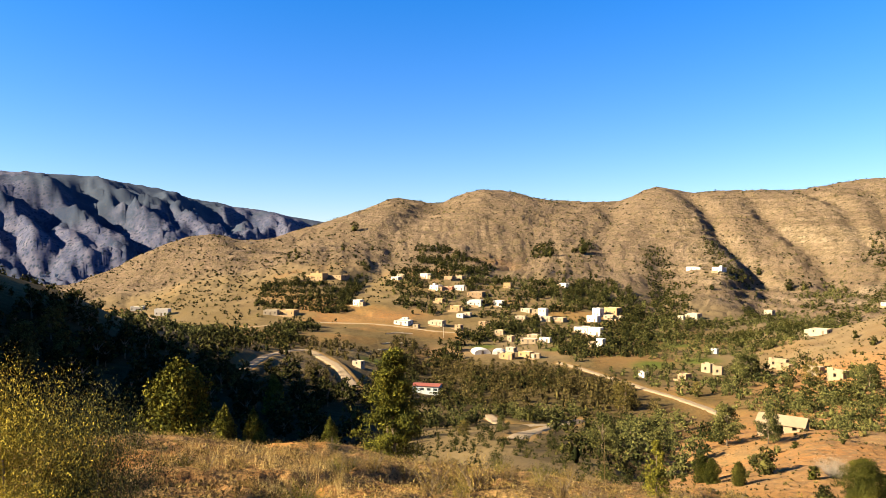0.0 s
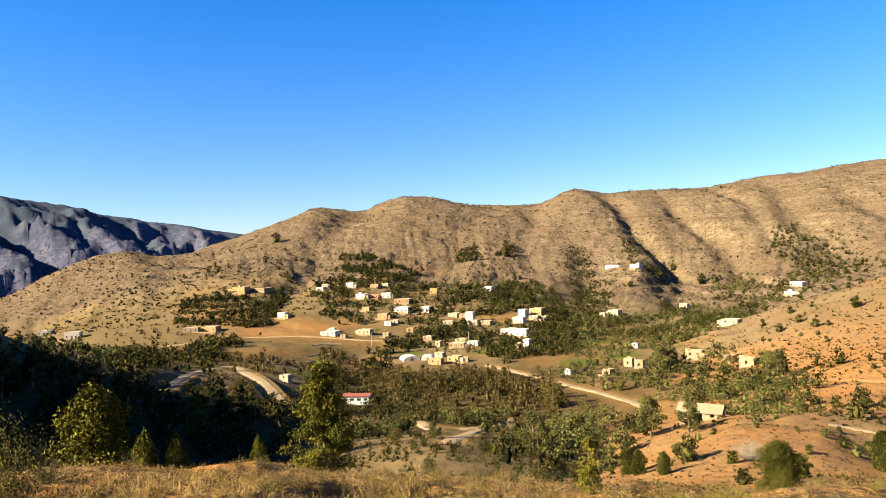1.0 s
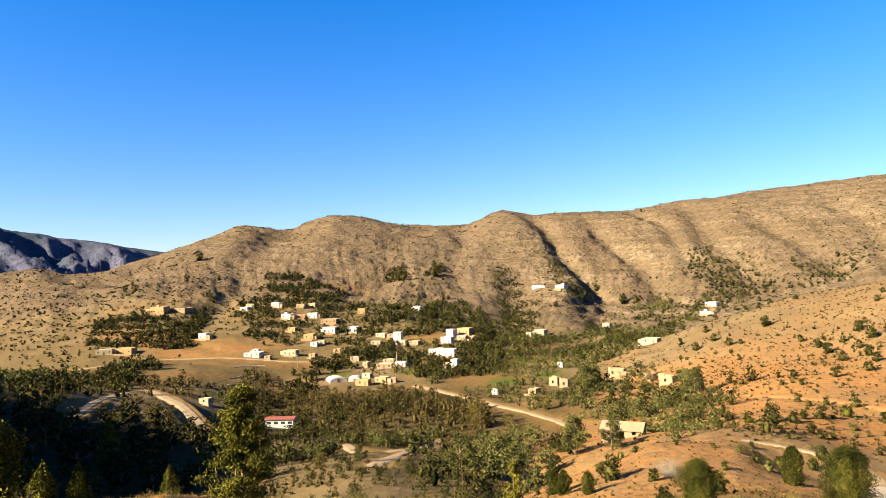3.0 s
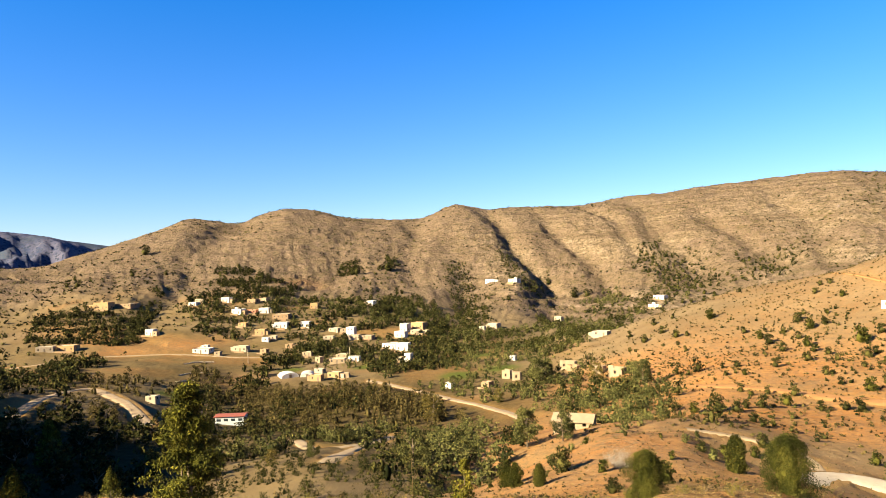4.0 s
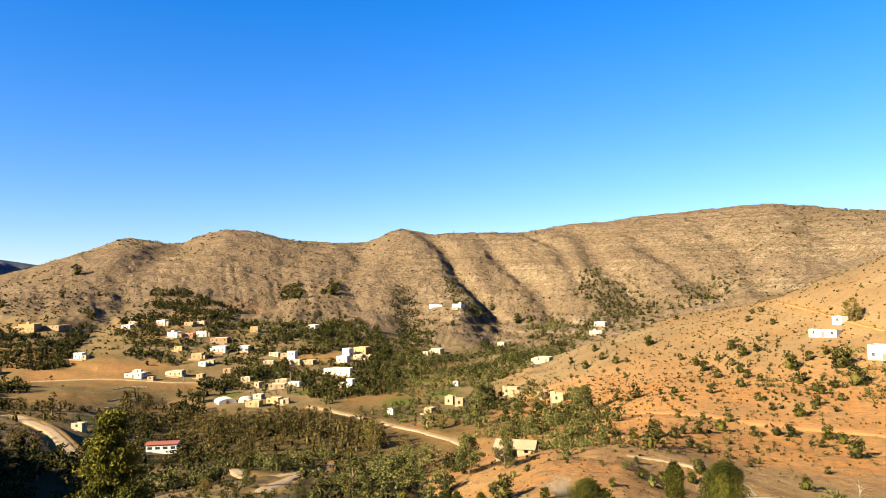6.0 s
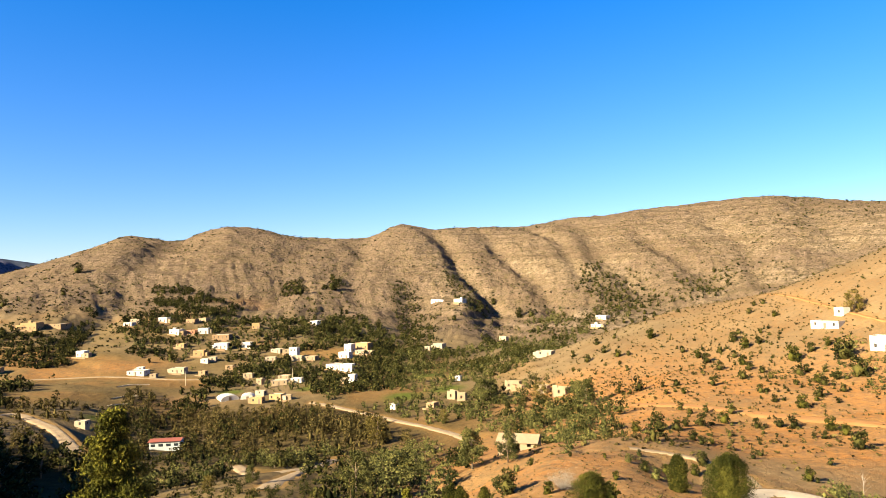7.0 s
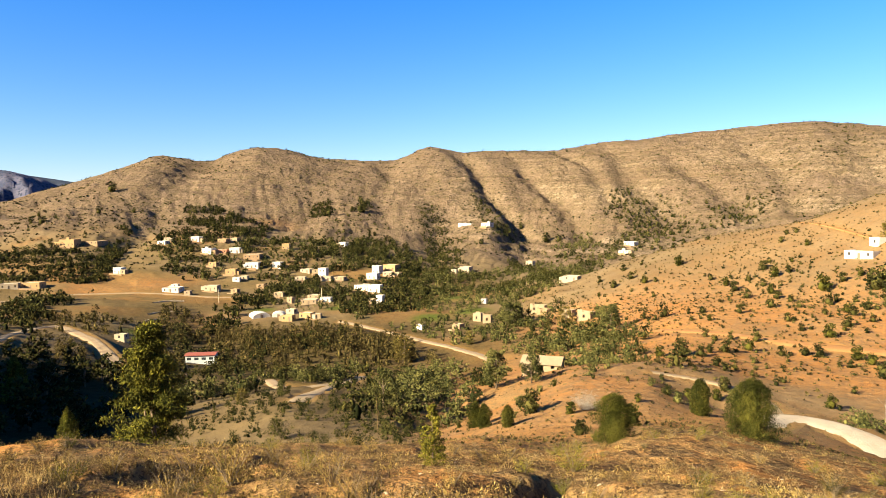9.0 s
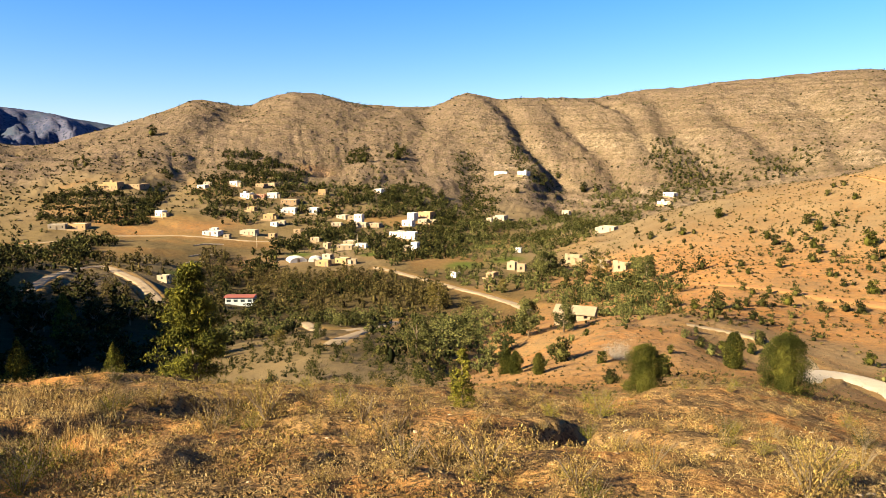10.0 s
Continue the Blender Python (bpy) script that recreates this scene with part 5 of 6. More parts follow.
LOW_BUSH = [cored(crown(np.random.default_rng(170 + k), 6, 40, 0.14, 0.52, 0.03, 0.8, 0.25), 0.24, 0.0, 0.50) for k in range(4)]
MID_BUSH = [cored(crown(np.random.default_rng(150 + k), 16, 170, 0.066, 0.50, 0.02, 0.85, 0.22), 0.16, 0.0, 0.46) for k in range(4)]
ROUND = [cored(crown(np.random.default_rng(155 + k), 10, 90, 0.095, 0.46, 0.02, 0.82, 0.22), 0.26, 0.0, 0.55) for k in range(4)]
DOTS = [crown(np.random.default_rng(160 + k), 3, 12, 0.30, 0.4, 0.05, 0.7, 0.28) for k in range(4)]


def wood(name, label, category, spots, protos, mat, lo, hi):
    v, f = spread(spots, protos, rng_p, lo, hi)
    return tagged(new(name, mesh_of(name, v, f, [mat])), label, category, kind="stuff")


def merged(*groups):
    return np.concatenate([g[0] for g in groups]), np.concatenate([g[1] for g in groups])


wood("village_trees", "dark green trees and gardens crowded between the village houses", "trees",
     merged(scatter(UPPER_GROVE, 3.8, 1, bare=-0.4), scatter(MID_GROVE, 4.2, 2, bare=-0.3, terrace=(5.0, 0.7)), scatter(HEDGE, 3.3, 8), scatter(VILLAGE_GARDENS, 4.3, 30, terrace=(6.0, 0.58)),
            scatter(LOWER_GARDENS, 4.4, 32, bare=-0.45), scatter(WEST_GROVE, 5.4, 33, bare=-0.1), scatter(TERRACE_GROVE, 4.2, 34), scatter(TERRACE_CLUMP, 3.4, 35),
            scatter(WEST_GULLY, 3.6, 36, bare=-2.0), scatter(WEST_TERRACES, 6.0, 61, bare=-0.3), scatter(SLOPE_BELT, 4.8, 37)), FAR_TREES, m_dark, 2.6, 6.6)
wood("garden_trees", "grey-green olives and fruit trees among the houses", "trees",
     merged(scatter(VILLAGE_GARDENS, 7.5, 3), scatter(LOWER_GARDENS, 7.0, 9), scatter(MID_GROVE, 9.0, 10)), FAR_TREES, m_olive, 2.0, 4.8)
wood("ravine_trees", "dark scrub and trees filling the hillside ravines", "trees",
     merged(scatter(WEST_RAVINE, 3.3, 4), scatter(EAST_RAVINE, 3.3, 5)), LOW_BUSH, m_dark, 1.4, 4.4)
wood("high_ravine_shrubs", "dark shrubs crowded in the upper ravine of the bare hill", "scrub",
     merged(scatter(HIGH_RAVINE, 4.6, 6), scatter(HIGH_SCATTER, 6.5, 7)), FAR_BUSH, m_dark, 2.2, 5.4)
wood("orchard_trees", "grey-green olive orchard along the valley", "trees",
     merged(scatter(ORCHARD, 5.0, 11, bare=-0.1), scatter(EAST_GARDENS, 5.0, 12)), MID_TREES, m_olive, 2.2, 5.2)
wood("orchard_dark_trees", "dark green trees along the valley stream", "trees", merged(scatter(ORCHARD, 5.0, 31, bare=-0.05), scatter(EAST_GARDENS, 6.5, 53), scatter(VALLEY_OLIVES, 7.0, 54)), MID_TREES, m_dark, 2.0, 5.4)
wood("lane_side_bushes", "green bushes and small olives beside the gravel lane", "bushes",
     merged(scatter(EAST_FLATS, 3.4, 13), scatter(LANE_SIDE, 2.8, 47), scatter(ROAD_SIDE, 2.2, 48), scatter(HILL_GARDEN, 3.4, 49, low=True)), MID_BUSH, m_olive, 0.9, 3.2)
wood("terrace_bushes", "rows of small dark trees on hillside terraces", "trees",
     merged(scatter(TERRACE_ROWS, 5.0, 14, 0.1, terrace=(4.2, 0.3)), scatter(WEST_TERRACES, 2.7, 15, bare=-2.0, terrace=(3.6, 0.62)), scatter(SLOPE_FOOT, 9.0, 16)), FAR_BUSH, m_dark, 1.6, 4.2)
wood("valley_wood_trees", "mixed brown and green trees in the valley bottom", "trees",
     merged(scatter(VALLEY_WOOD, 4.8, 17, bare=-0.35), scatter(FIELD_EDGE, 4.4, 18), scatter(FIELD_EDGE_WEST, 4.4, 38), scatter(ROAD_BANK, 5.0, 39)), MID_TREES + FAR_TALL, m_brush, 1.8, 6.6)
wood("river_bank_scrub", "tangled scrub and small trees on the eroded river bank", "scrub",
     merged(scatter(RIVER_BANK, 4.2, 44), scatter(LOOP_INSIDE, 4.5, 45)), MID_TREES, m_brush, 1.4, 4.5)
wood("roadside_trees", "olive trees and bushes above the earth road", "trees",
     scatter(ROAD_UPPER, 5.2, 46), FAR_TREES, m_olive, 1.6, 4.4)
wood("valley_floor_trees", "dark green trees in the valley bottom", "trees", merged(scatter(VALLEY_WOOD, 6.0, 24, bare=-0.3), scatter(FIELD_EDGE, 7.0, 52)), MID_TREES, m_dark, 2.4, 6.0)
GULLY_SCRUB = [(-6, 62), (2, 60), (14, 55), (22, 72), (30, 98), (24, 140), (4, 150), (-12, 120)]
wood("gully_scrub", "dark low scrub in the hollow below the slope", "scrub", merged(scatter(GULLY_SCRUB, 2.5, 25)), MID_BUSH, m_dark, 0.5, 2.0)
wood("valley_mouth_scrub", "scrub and olive trees at the shaded valley mouth", "scrub",
     scatter(VALLEY_MOUTH, 6.5, 19), FAR_TREES, m_olive, 2.5, 6.0)
wood("red_hill_bushes", "dark junipers dotted over the red hillside", "bushes",
     merged(scatter(RED_HILL, 9.5, 20), scatter(RED_HILL_BAND, 4.6, 21), scatter(HILL_GARDEN, 4.5, 22), scatter(RED_FOOT, 6.5, 23)), ROUND, m_dark, 0.6, 2.3)


wood("garden_bushes", "low green bushes and hedges round the village houses", "bushes",
     merged(scatter(VILLAGE_GARDENS, 4.6, 26, low=True, terrace=(6.0, 0.6)), scatter(LOWER_GARDENS, 4.6, 27, low=True), scatter(ORCHARD, 6.2, 29, low=True)), LOW_BUSH, m_olive, 0.9, 2.4)


def hill_dots(seed, n, b0, b1, r0, r1, s0, s1):
    rng = np.random.default_rng(seed)
    b, r = np.radians(rng.uniform(b0, b1, n)), rng.uniform(r0, r1, n)
    x, y = r * np.sin(b), r * np.cos(b)
    share = height(x, y, LAND_SHARE)
    keep = (share > s0) & (share < s1) & (fbm(x, y, 70, 3, seed) + rng.uniform(-0.7, 0.7, n) > 0.0)
    return x[keep], y[keep]


wood("hillside_shrubs", "small dark shrubs scattered over the bare hillside", "scrub",
     merged(hill_dots(31, 15000, -30, 57, 480, 1060, 6.6, 9.05), hill_dots(32, 900, -30, -8, 400, 900, 6.0, 9.0)), DOTS, m_dark, 0.8, 3.4)
wood("knoll_tufts", "small brown tufts and clods over the orange knoll", "scrub",
     hill_dots(34, 4200, 8, 60, 34, 125, 1.8, 4.8), DOTS, m_brush, 0.08, 0.36)
wood("red_hill_scrub", "low brown tufts over the red hillside", "scrub",
     hill_dots(33, 8000, 24, 60, 120, 380, 4.4, 7.1), DOTS, m_brush, 0.3, 1.3)


def bush_proto(name, label, group, mat, seed):
    rng = np.random.default_rng(seed)
    ob = thing(name, label, "bush", group)
    v, f = limbs(rng, 0.45, 3, 0.2, 0.05)
    part("trunk", mesh_of("trunk", v, f, [m_bark], True), ob)
    v, f = cored(crown(rng, 22, 620, 0.050, 0.42, 0.0, 0.88, 0.21, 0.1, 0.0, 1.4), 0.24, 0.0, 0.60)
    part("foliage", mesh_of("foliage", v, f, [mat]), ob)
    return ob


def stand(protos, spots, sink=0.04):
    """Puts the bushes at their places, width given in metres."""
    for k, (x, y, wide) in enumerate(spots):
        m = at(x, y, 2.399 * k, wide * 1.02, sink * wide)
        if k < len(protos):
            protos[k].matrix_basis = m
        else:
            sized(protos[k % len(protos)], m)


stand([bush_proto("juniper_bush", "round dark green juniper bush on the red hillside", "junipers on the red hillside", m_dark, 240 + k) for k in range(3)]
      + [bush_proto("juniper_bush", "round olive-green bush on the red hillside", "junipers on the red hillside", m_juniper, 244)], RED_HILL_BUSHES)
stand([bush_proto("hillside_bush", "lone dark bush on the bare hillside", "bushes on the bare hillside", m_dark, 246)], HILL_BUSHES)
stand([bush_proto("knoll_bush", "low green bush on the orange knoll", "bushes on the knoll", m, 247 + k) for k, m in enumerate((m_juniper, m_dark, m_olive))], KNOLL_ROUND)


def olive_proto():
    rng = np.random.default_rng(201)
    ob = thing("olive_tree", "grey-green olive tree with a short trunk in the valley", "tree", "valley olive trees")
    v, f = limbs(rng, 0.6, 4, 0.28, 0.05)
    part("trunk", mesh_of("trunk", v, f, [m_bark], True), ob)
    v, f = cored(crown(rng, 28, 420, 0.048, 0.50, 0.12, 1.0, 0.19, 0.0, 0.0, 1.5), 0.14, 0.16, 0.64)
    part("crown", mesh_of("crown", v, f, [m_olive]), ob)
    return ob


def wood_proto():
    rng = np.random.default_rng(202)
    ob = thing("broadleaf_tree", "dark green tree in the shaded valley", "tree", "shaded valley trees")
    v, f = limbs(rng, 0.7, 5, 0.25, 0.04)
    part("trunk", mesh_of("trunk", v, f, [m_bark], True), ob)
    v, f = crown(rng, 26, 300, 0.068, 0.42, 0.2, 1.0, 0.17, 0.25)
    part("crown", mesh_of("crown", v, f, [m_dark]), ob)
    return ob


def fill(proto, spots, lo, hi, rng):
    first = True
    for x, y in zip(*spots):
        m = at(x, y, rng.uniform(0, 6.28), lo + (hi - lo) * rng.beta(1.8, 2.2))
        if first:
            proto.matrix_basis = m
            first = False
        else:
            sized(proto, m)


fill(olive_proto(), scatter(VALLEY_OLIVES, 4.6, 41, bare=0.0), 2.6, 5.2, rng_p)
SHADED_SLOPE = [(-75, 105), (-62, 100), (-78, 170), (-96, 235), (-150, 225), (-150, 150)]
wood("shaded_slope_scrub", "dark scrub on the shaded flank of the near hill", "scrub", scatter(SHADED_SLOPE, 5.0, 43), FAR_TREES, m_dark, 1.5, 4.0)
fill(wood_proto(), scatter(SHADED_WOOD, 8.0, 42), 4.0, 8.5, rng_p)


def leafy(name, label, category, group, seed, clumps, leaves, leaf, wide, low, clump, taper, mat, thick=0.035, top=0.75, arms=6):
    rng = np.random.default_rng(seed)
    ob = thing(name, label, category, group)
    v, f = limbs(rng, top, arms, wide * 0.7, thick)
    part("trunk", mesh_of("trunk", v, f, [m_bark], True), ob)
    v, f = crown(rng, clumps, leaves, leaf, wide, low, 1.0, clump, taper, 0.5) if clumps else dense_crown(rng, leaves, leaf, wide, low, taper)
    part("crown", mesh_of("crown", v, f, [mat]), ob)
    return ob


light_juniper = leafy("juniper_bush", "small green juniper bush on the orange knoll", "bush", "junipers on the knoll", 215, 0, 5200, 0.024, 0.30, 0.0, 0.0, 0.15, m_juniper, 0.03, 0.7, 0)
juniper = [leafy("juniper_bush", "dense round green juniper bush on the orange knoll", "bush", "junipers on the knoll", 210 + k, 0, 20000, 0.0125, 0.44, 0.0, 0.0, 0.05, m_juniper, 0.035, 0.7, 0) for k in range(2)]
for k, (jx, jy, jh) in enumerate(JUNIPERS):
    m = at(jx, jy, k * 2.3, jh * 0.97)
    if k < 2:
        juniper[k].matrix_basis = m
    elif k == 2:
        light_juniper.matrix_basis = m
    else:
        sized(light_juniper, m)
conifer = leafy("young_conifer", "young yellow-green conifer at the edge of the slope", "tree", "young conifers", 220, 0, 5500, 0.019, 0.36, 0.02, 0.0, 0.85, m_pine, 0.02, 0.9, 0)
for k, (jx, jy, jh) in enumerate(CONIFERS):
    m = at(jx, jy, k * 1.7, jh * 1.1 + 0.4)
    if k == 0:
        conifer.matrix_basis = m
    else:
        sized(conifer, m)
broad = leafy("broad_conifer", "broad yellow-green conifer at the edge of the slope", "tree", "", 225, 0, 12000, 0.017, 0.40, 0.0, 0.0, 0.45, m_pine, 0.03, 0.8, 0)
broad.matrix_basis = at(-12.9, 33.6, 0.7, 4.9)
tall = leafy("valley_tree", "tall spreading green tree in the valley", "tree", "tall valley trees", 230, 60, 4200, 0.024, 0.40, 0.12, 0.15, 0.15, m_olive, 0.03, 0.8, 8)
autumn = leafy("autumn_tree", "spreading tree with golden-brown thinning leaves", "tree", "tall valley trees", 231, 50, 3200, 0.024, 0.44, 0.1, 0.15, 0.1, m_autumn, 0.03, 0.85, 9)
for k, (jx, jy, jh) in enumerate(VALLEY_TREES):
    m = at(jx, jy, k * 1.9, jh * 1.05)
    if k == 0:
        tall.matrix_basis = m
    elif k == 2:
        autumn.matrix_basis = m
    else:
        sized(autumn if k % 3 == 2 else tall, m)
# ---------------------------------------------------------------- the pine behind the brow
def pine(x, y, tall_m, seed):
    rng = np.random.default_rng(seed)
    ob = thing("pine_tree", "tall yellow-green pine with a pale bare trunk behind the grassy brow", "tree")
    ob.matrix_basis = Matrix.Translation((x, y, float(height(x, y)) - 0.2))
    for dx, top in ((0.0, 1.0), (-0.35, 0.6)):
        z = np.linspace(0, tall_m * top, 9)
        v, f = tube([(dx + 0.05 * math.sin(h), 0.04 * math.cos(h * 1.3), h) for h in z], np.linspace(0.15, 0.02, 9) * (0.6 + 0.4 * top), 8)
        part("trunk", mesh_of("trunk", v, f, [m_bark], True), ob, "pale bare trunk")
    spots = []
    for k in range(88):
        h = tall_m * (0.14 + 0.86 * (k / 87) ** 0.9)
        s = 1 - h / tall_m
        reach = tall_m * (0.06 + 0.36 * s) * rng.uniform(0.45, 1.1)
        a = rng.uniform(0, 6.283)
        steps = np.linspace(0, 1, 5)
        path = [(reach * t * math.cos(a), reach * t * math.sin(a), h + reach * (0.35 * t - 0.15 * t * t)) for t in steps]
        v, f = tube(path, 0.035 * (1.05 - steps) * (0.4 + s), 4)
        part("branch", mesh_of("branch", v, f, [m_bark], True), ob)
        for q in np.linspace(0.25, 1.05, 7):
            spots.append((reach * q * math.cos(a), reach * q * math.sin(a), h + reach * (0.35 * q - 0.15 * q * q)))
    spots = np.array(spots)
    k = rng.integers(0, len(spots), 30000)
    p = spots[k] + rng.normal(size=(30000, 3)) * np.array([0.17, 0.17, 0.13]) * tall_m / 6
    v, f = quads(p, 0.10, rng, 0.8, 0.5)
    part("foliage", mesh_of("foliage", v, f, [m_pine]), ob)


pine(-2.9, 40.0, 7.0, 301)

# ---------------------------------------------------------------- grass, tufts and shrubs on the near slope
def blades(rng, n, tall, wide, lean):
    t = rng.uniform(0, 6.283, n)
    r = rng.uniform(0, wide, n)
    root = np.stack([r * np.cos(t), r * np.sin(t), np.zeros(n)], 1)
    h = tall * rng.uniform(0.4, 1.2, n)
    d = rng.normal(size=(n, 2)) * lean
    tip = root + np.stack([d[:, 0] * h, d[:, 1] * h, h], 1)
    mid = root * 0.5 + tip * 0.5 + np.stack([-d[:, 0] * h * 0.15, -d[:, 1] * h * 0.15, h * 0.08], 1)
    a = rng.uniform(0, 6.283, n)
    side = np.stack([np.cos(a), np.sin(a), np.zeros(n)], 1) * (tall * 0.006 + 0.002)
    v = np.stack([root - side, root + side, mid + side * 0.8, tip, mid - side * 0.8], 1).reshape(-1, 3)
    k = np.arange(n)[:, None] * 5
    f = np.concatenate([k + [0, 1, 2, 4], k + [4, 2, 3, 3]])
    return v, f


def near_spots(seed, n, r0, r1, b0, b1, patch, cut):
    rng = np.random.default_rng(seed)
    b = np.radians(rng.uniform(b0, b1, n))
    r = r0 + (r1 - r0) * rng.uniform(0, 1, n) ** 1.15
    x, y = r * np.sin(b), r * np.cos(b)
    keep = fbm(x, y, patch, 3, seed) > cut
    return x[keep], y[keep]


def tri_mesh(name, v, f, mats):
    """Blades carry four-cornered faces and pointed tips."""
    me = bpy.data.meshes.new(name)
    me.from_pydata(v.tolist(), [], [q[:3] if q[2] == q[3] else q for q in f.tolist()])
    for m in mats:
        me.materials.append(m)
    return me


TUFTS = [blades(np.random.default_rng(400 + k), 11, 0.22, 0.16, 0.75) for k in range(6)]
v, f = spread(near_spots(51, 9500, 2.0, 34, -40, 62, 3.0, -0.3), TUFTS, rng_p, 0.3, 1.0)
tagged(new("dry_grass", tri_mesh("dry_grass", v, f, [m_straw])), "dry straw-coloured grass tufts on orange soil", "grass", kind="stuff")
TALL = [blades(np.random.default_rng(410 + k), 12, 0.6, 0.25, 0.28) for k in range(4)]
v, f = spread(near_spots(55, 1900, 13, 21, -30, -8, 3.0, 0.0), TALL, rng_p, 0.25, 0.75)
tagged(new("tall_grass", tri_mesh("tall_grass", v, f, [m_straw])), "tall bleached dry grass stalks", "grass", kind="stuff")


def twigs(rng, n, spread_out, tall, each=14, leaf=0.030, low=0.3):
    """Fine upright twigs that fan out from the root, with small leaves along them."""
    a, out = rng.uniform(0, 6.283, n), rng.uniform(0.05, 1, n) ** 0.6
    tip = np.stack([spread_out * out * np.cos(a), spread_out * out * np.sin(a), tall * rng.uniform(0.55, 1.1, n) * (1 - 0.45 * out ** 2)], 1)
    t = rng.uniform(low, 1.0, (n, each, 1))
    p = (tip[:, None] * t * np.array([1, 1, 1]) + rng.normal(size=(n, each, 3)) * 0.028).reshape(-1, 3)
    p[:, 2] = np.maximum(p[:, 2], 0.01)
    return quads(p, leaf, rng, 1.6, 0.55)


LOW = [twigs(np.random.default_rng(420 + k), 11, 0.5, 0.42, 10, 0.024) for k in range(5)]
FAR_LOW = [twigs(np.random.default_rng(425 + k), 7, 0.5, 0.42, 5, 0.055) for k in range(5)]
v, f = joined([spread(near_spots(52, 1300, 2.5, 13, -40, 62, 4.0, -0.35), LOW, rng_p, 0.22, 0.85),
               spread(near_spots(56, 2600, 11, 60, -40, 62, 4.0, -0.35), FAR_LOW, rng_p, 0.22, 0.9),
               spread(near_spots(57, 1300, 11, 30, -24, 6, 4.0, -0.6), FAR_LOW, rng_p, 0.25, 0.9)])
tagged(new("heath_tufts", mesh_of("heath_tufts", v, f, [m_heath])), "low brown heath tufts covering the near slope", "scrub", kind="stuff")


CLUMPS = [crown(np.random.default_rng(460 + k), 10, 90, 0.060, 0.55, 0.0, 0.62, 0.2, 0.0, 0.6, 0.6) for k in range(5)]
v, f = joined([spread(near_spots(58, 2400, 3.5, 22, -40, 62, 2.5, -0.25), CLUMPS, rng_p, 0.10, 0.52),
               spread(near_spots(59, 2200, 18, 62, -40, 62, 5.0, -0.2), CLUMPS, rng_p, 0.15, 0.62)])
tagged(new("dry_herb_clumps", mesh_of("dry_herb_clumps", v, f, [m_dead])), "grey-brown cushions of dead dry herbs on the near slope", "scrub", kind="stuff")


def shrub_proto(seed, mat, label, leaves=60):
    rng = np.random.default_rng(seed)
    ob = thing("shrub", label, "shrub", "shrubs on the near slope")
    v, f = joined([tube([(0.45 * s * math.cos(a), 0.45 * s * math.sin(a), 0.8 * s ** 0.8 - 0.05) for s in np.linspace(0, 1, 4)], 0.012 * (1.1 - np.linspace(0, 1, 4)), 4)
                   for a in rng.uniform(0, 6.28, 16)])
    part("stem", mesh_of("stem", v, f, [m_bark], True), ob)
    v, f = twigs(rng, leaves, 0.62, 0.85, 20, 0.024)
    part("foliage", mesh_of("foliage", v, f, [mat]), ob)
    return ob


shrubs = [shrub_proto(430, m_heath, "low golden-brown shrub on the dry slope"), shrub_proto(431, m_lime, "bright yellow-green shrub on the dry slope"),
          shrub_proto(432, m_juniper, "small green shrub on the dry slope")]
used = set()
sx, sy = near_spots(53, 170, 6, 42, -36, 58, 9.0, -0.2)
for k, (x, y) in enumerate(zip(sx, sy)):
    p = shrubs[0] if k % 5 < 3 else shrubs[1 + k % 2]
    m = at(x, y, k * 1.3, 0.25 + 0.6 * (rng_p.random() ** 2), 0.02)
    if p.name in used:
        sized(p, m)
    else:
        p.matrix_basis = m
        used.add(p.name)

sapling = leafy("sapling", "bright yellow-green conifer sapling on the near slope", "sapling", "", 440, 70, 4200, 0.018, 0.24, 0.03, 0.11, 0.7, m_lime, 0.015, 0.95, 0)
sapling.matrix_basis = at(5.20, 16.70, 0.4, 1.43)
golden = thing("golden_bush", "large golden-leaved bush at the edge of the slope", "bush", "golden bushes")
v, f = limbs(np.random.default_rng(441), 0.5, 0, 0.3, 0.02)
part("trunk", mesh_of("trunk", v, f, [m_bark], True), golden)
v, f = twigs(np.random.default_rng(442), 620, 0.60, 1.0, 60, 0.0080, 0.05)
part("foliage", mesh_of("foliage", v, f, [m_gold]), golden)
golden.matrix_basis = at(-6.2, 9.8, 0.4, 2.8)
for gx, gy, gh in ((-7.3, 10.6, 2.7), (-6.0, 8.0, 1.6), (-5.2, 8.4, 1.2)):
    sized(golden, at(gx, gy, gx, gh))
grey = thing("grey_green_bush", "dense grey-green bush beside the golden bushes", "bush", "grey-green bushes")
v, f = limbs(np.random.default_rng(443), 0.5, 0, 0.3, 0.02)
part("trunk", mesh_of("trunk", v, f, [m_bark], True), grey)
v, f = twigs(np.random.default_rng(444), 560, 0.54, 1.0, 56, 0.0080, 0.05)
part("foliage", mesh_of("foliage", v, f, [m_olive]), grey)
grey.matrix_basis = at(-5.15, 10.2, 0.9, 2.35)
for gx, gy, gh in ((-6.3, 11.6, 2.4), (-4.1, 9.0, 0.9)):
    sized(grey, at(gx, gy, gx, gh))
for k, (nx_, ny_, nh, what) in enumerate(NEAR_SHRUBS):
    sized(shrubs[("heath", "fresh", "green").index(what)], at(nx_, ny_, k * 1.1, max(nh, 0.2) * 1.15, 0.03))

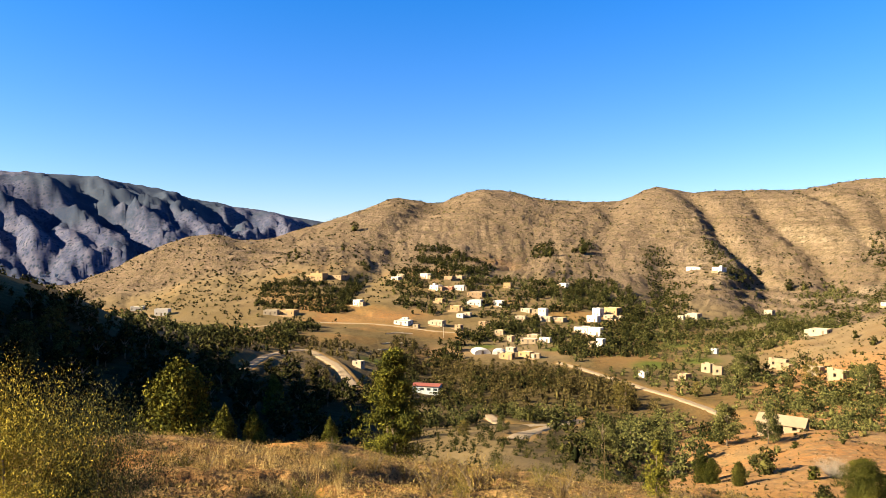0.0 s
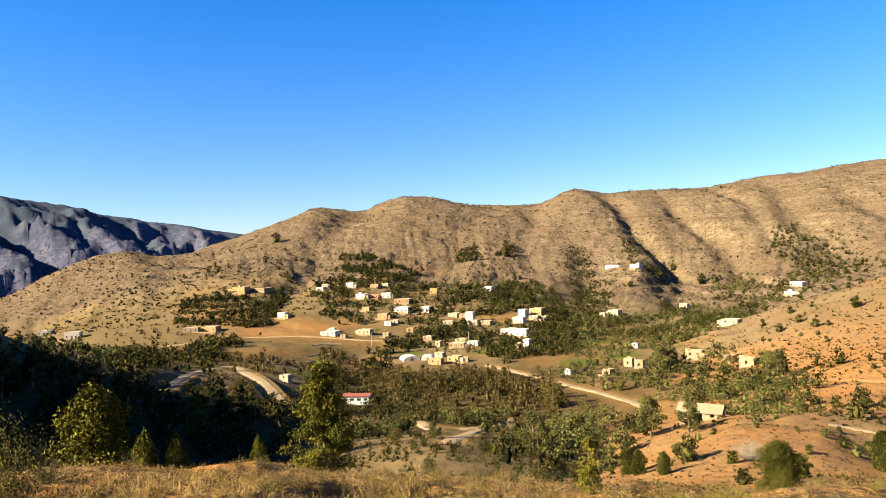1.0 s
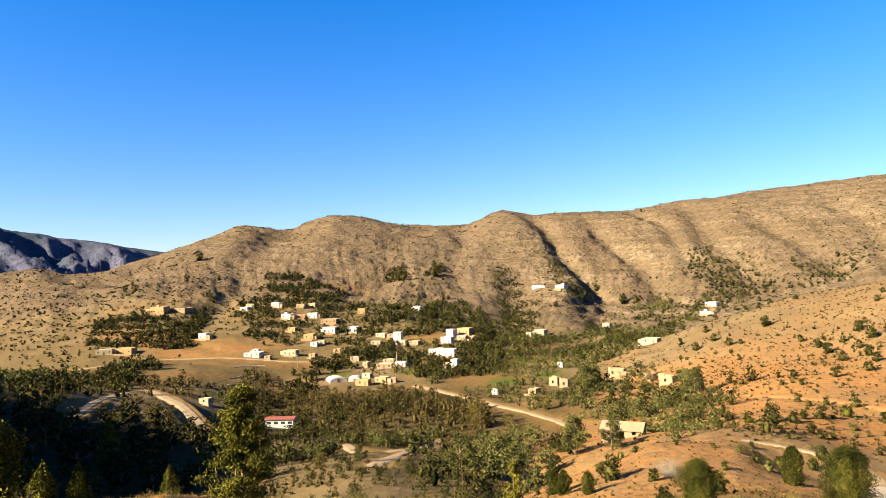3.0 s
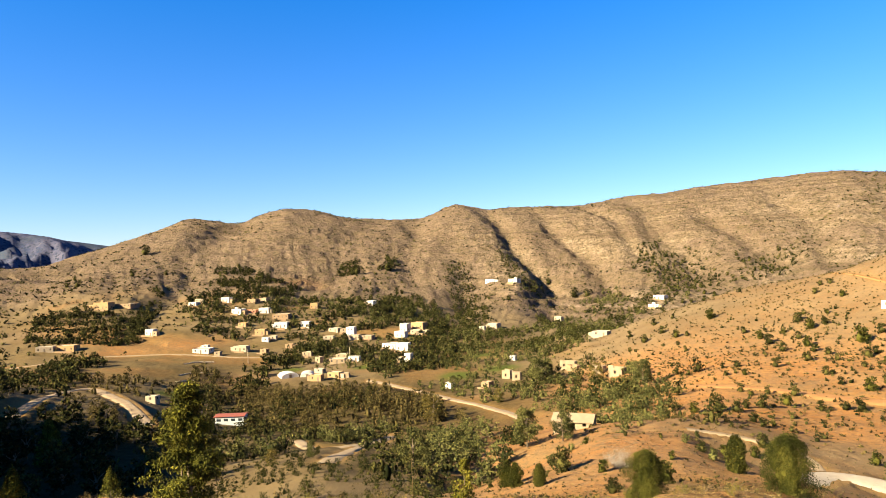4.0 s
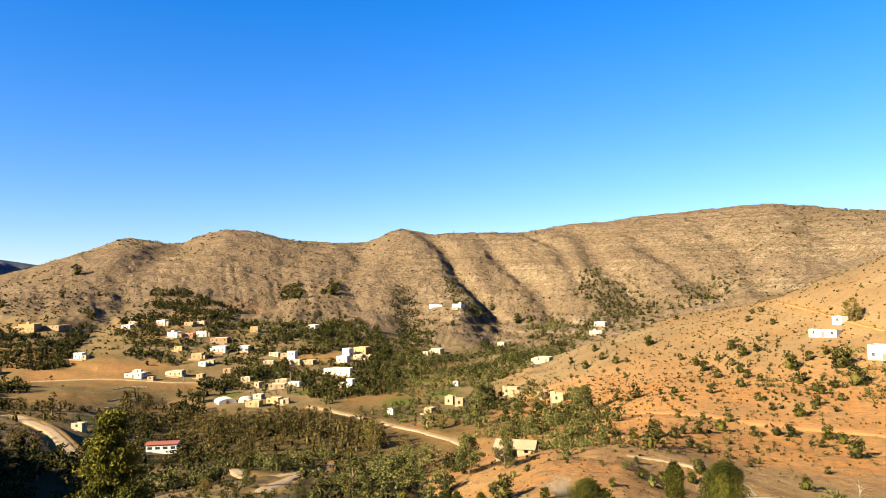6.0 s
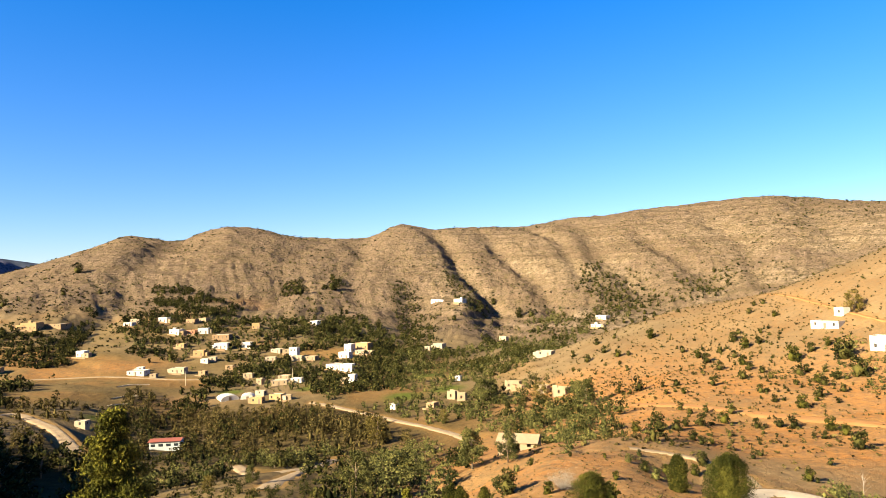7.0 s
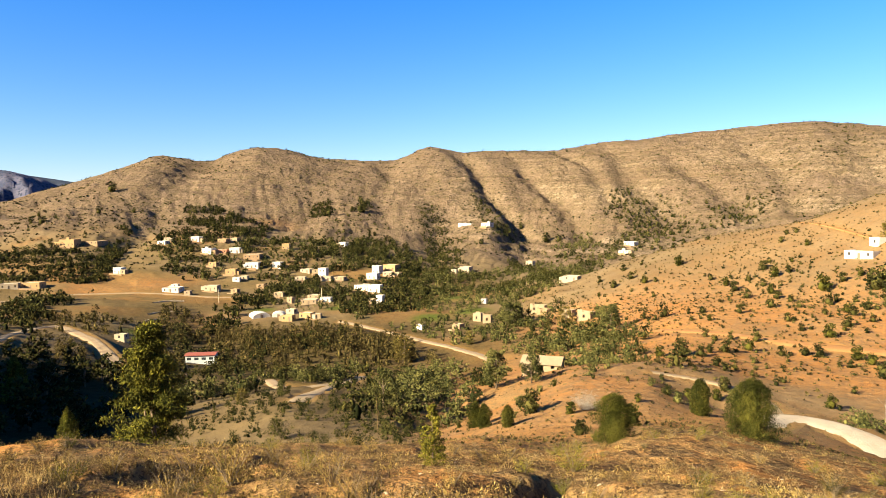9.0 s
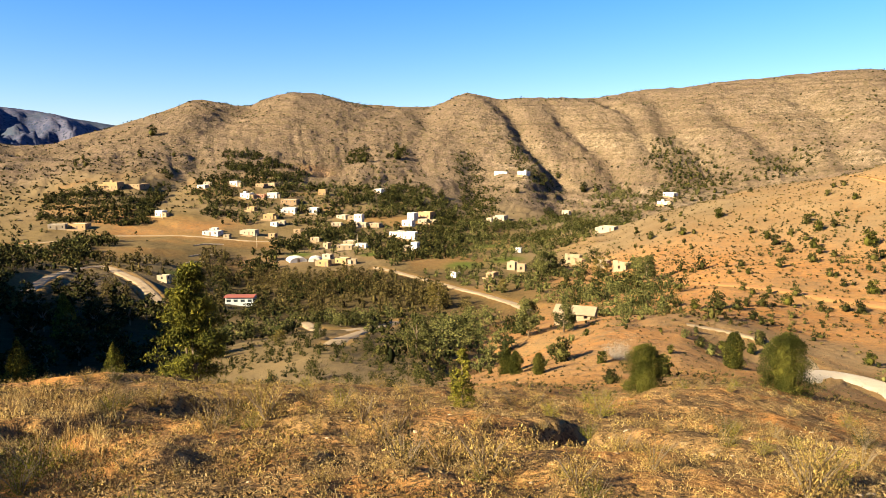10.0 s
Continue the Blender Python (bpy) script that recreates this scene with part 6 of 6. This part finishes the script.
# a leafless bush on the knoll, a bare young tree, a dry flower stalk, and two power poles in the village
m_twig = leaf_mat("bare_twigs", (0.10, 0.085, 0.065), (0.20, 0.17, 0.14), (0.32, 0.28, 0.23), 0.4)
leafless = thing("leafless_bush", "pale grey leafless bush on the orange knoll", "bush")
v, f = limbs(np.random.default_rng(470), 0.35, 0, 0.3, 0.02)
part("trunk", mesh_of("trunk", v, f, [m_bark], True), leafless)
v, f = twigs(np.random.default_rng(471), 260, 0.62, 0.8, 34, 0.013, 0.05)
part("twigs", mesh_of("twigs", v, f, [m_twig]), leafless)
leafless.matrix_basis = at(28.4, 50.2, 0.3, 2.3)
bare_tree = thing("bare_tree", "thin leafless young tree beside the gravel road", "tree")
v, f = limbs(np.random.default_rng(472), 0.95, 12, 0.26, 0.012)
part("trunk", mesh_of("trunk", v, f, [m_twig], True), bare_tree)
bare_tree.matrix_basis = at(86.8, 70.8, 0.5, 4.6)
stalk = thing("dry_stalk", "tall thin dry flower stalk on the near slope", "plant")
v, f = tube([(0.02 * math.sin(3 * h), 0.015 * h, h * 1.7) for h in np.linspace(-0.02, 1, 8)], np.linspace(0.008, 0.003, 8), 5)
part("stem", mesh_of("stem", v, f, [m_dead], True), stalk)
stalk.matrix_basis = at(3.60, 15.40, 0.0, 1.0)


def power_pole(x, y, tall_m):
    ob = thing("power_pole", "slim concrete power pole with a short crossarm", "pole", "power poles")
    ob.matrix_basis = at(x, y, 0.4, 1.0, 0.3)
    part("post", boxes([((-0.12, -0.1, 0), (0.12, 0.1, tall_m))], m_roof, "post", 0.02), ob)
    part("crossarm", boxes([((-0.8, -0.16, tall_m - 0.5), (0.8, -0.103, tall_m - 0.36))], m_wood, "crossarm"), ob)


for px_, py_ in ((0.3, 392.7), (53.6, 375.8)):
    power_pole(px_, py_, 8.0)

# stones in the soil
def stone(rng):
    bm = bmesh.new()
    bmesh.ops.create_icosphere(bm, subdivisions=1, radius=0.5)
    for q in bm.verts:
        q.co *= 0.75 + 0.5 * rng.random()
        q.co.z *= 0.6
    v = np.array([q.co for q in bm.verts])
    f = np.array([[c.index for c in p.verts] for p in bm.faces])
    bm.free()
    return v, f


m_stone = plaster("limestone", (0.30, 0.22, 0.14), (0.22, 0.14, 0.075))
v, f = spread(near_spots(54, 900, 3.5, 45, -40, 62, 4.0, 0.0), [stone(np.random.default_rng(450 + k)) for k in range(5)], rng_p, 0.03, 0.17)
tagged(new("loose_stones", mesh_of("loose_stones", v, f, [m_stone])), "small pale stones lying in the dry soil", "stones", kind="stuff")
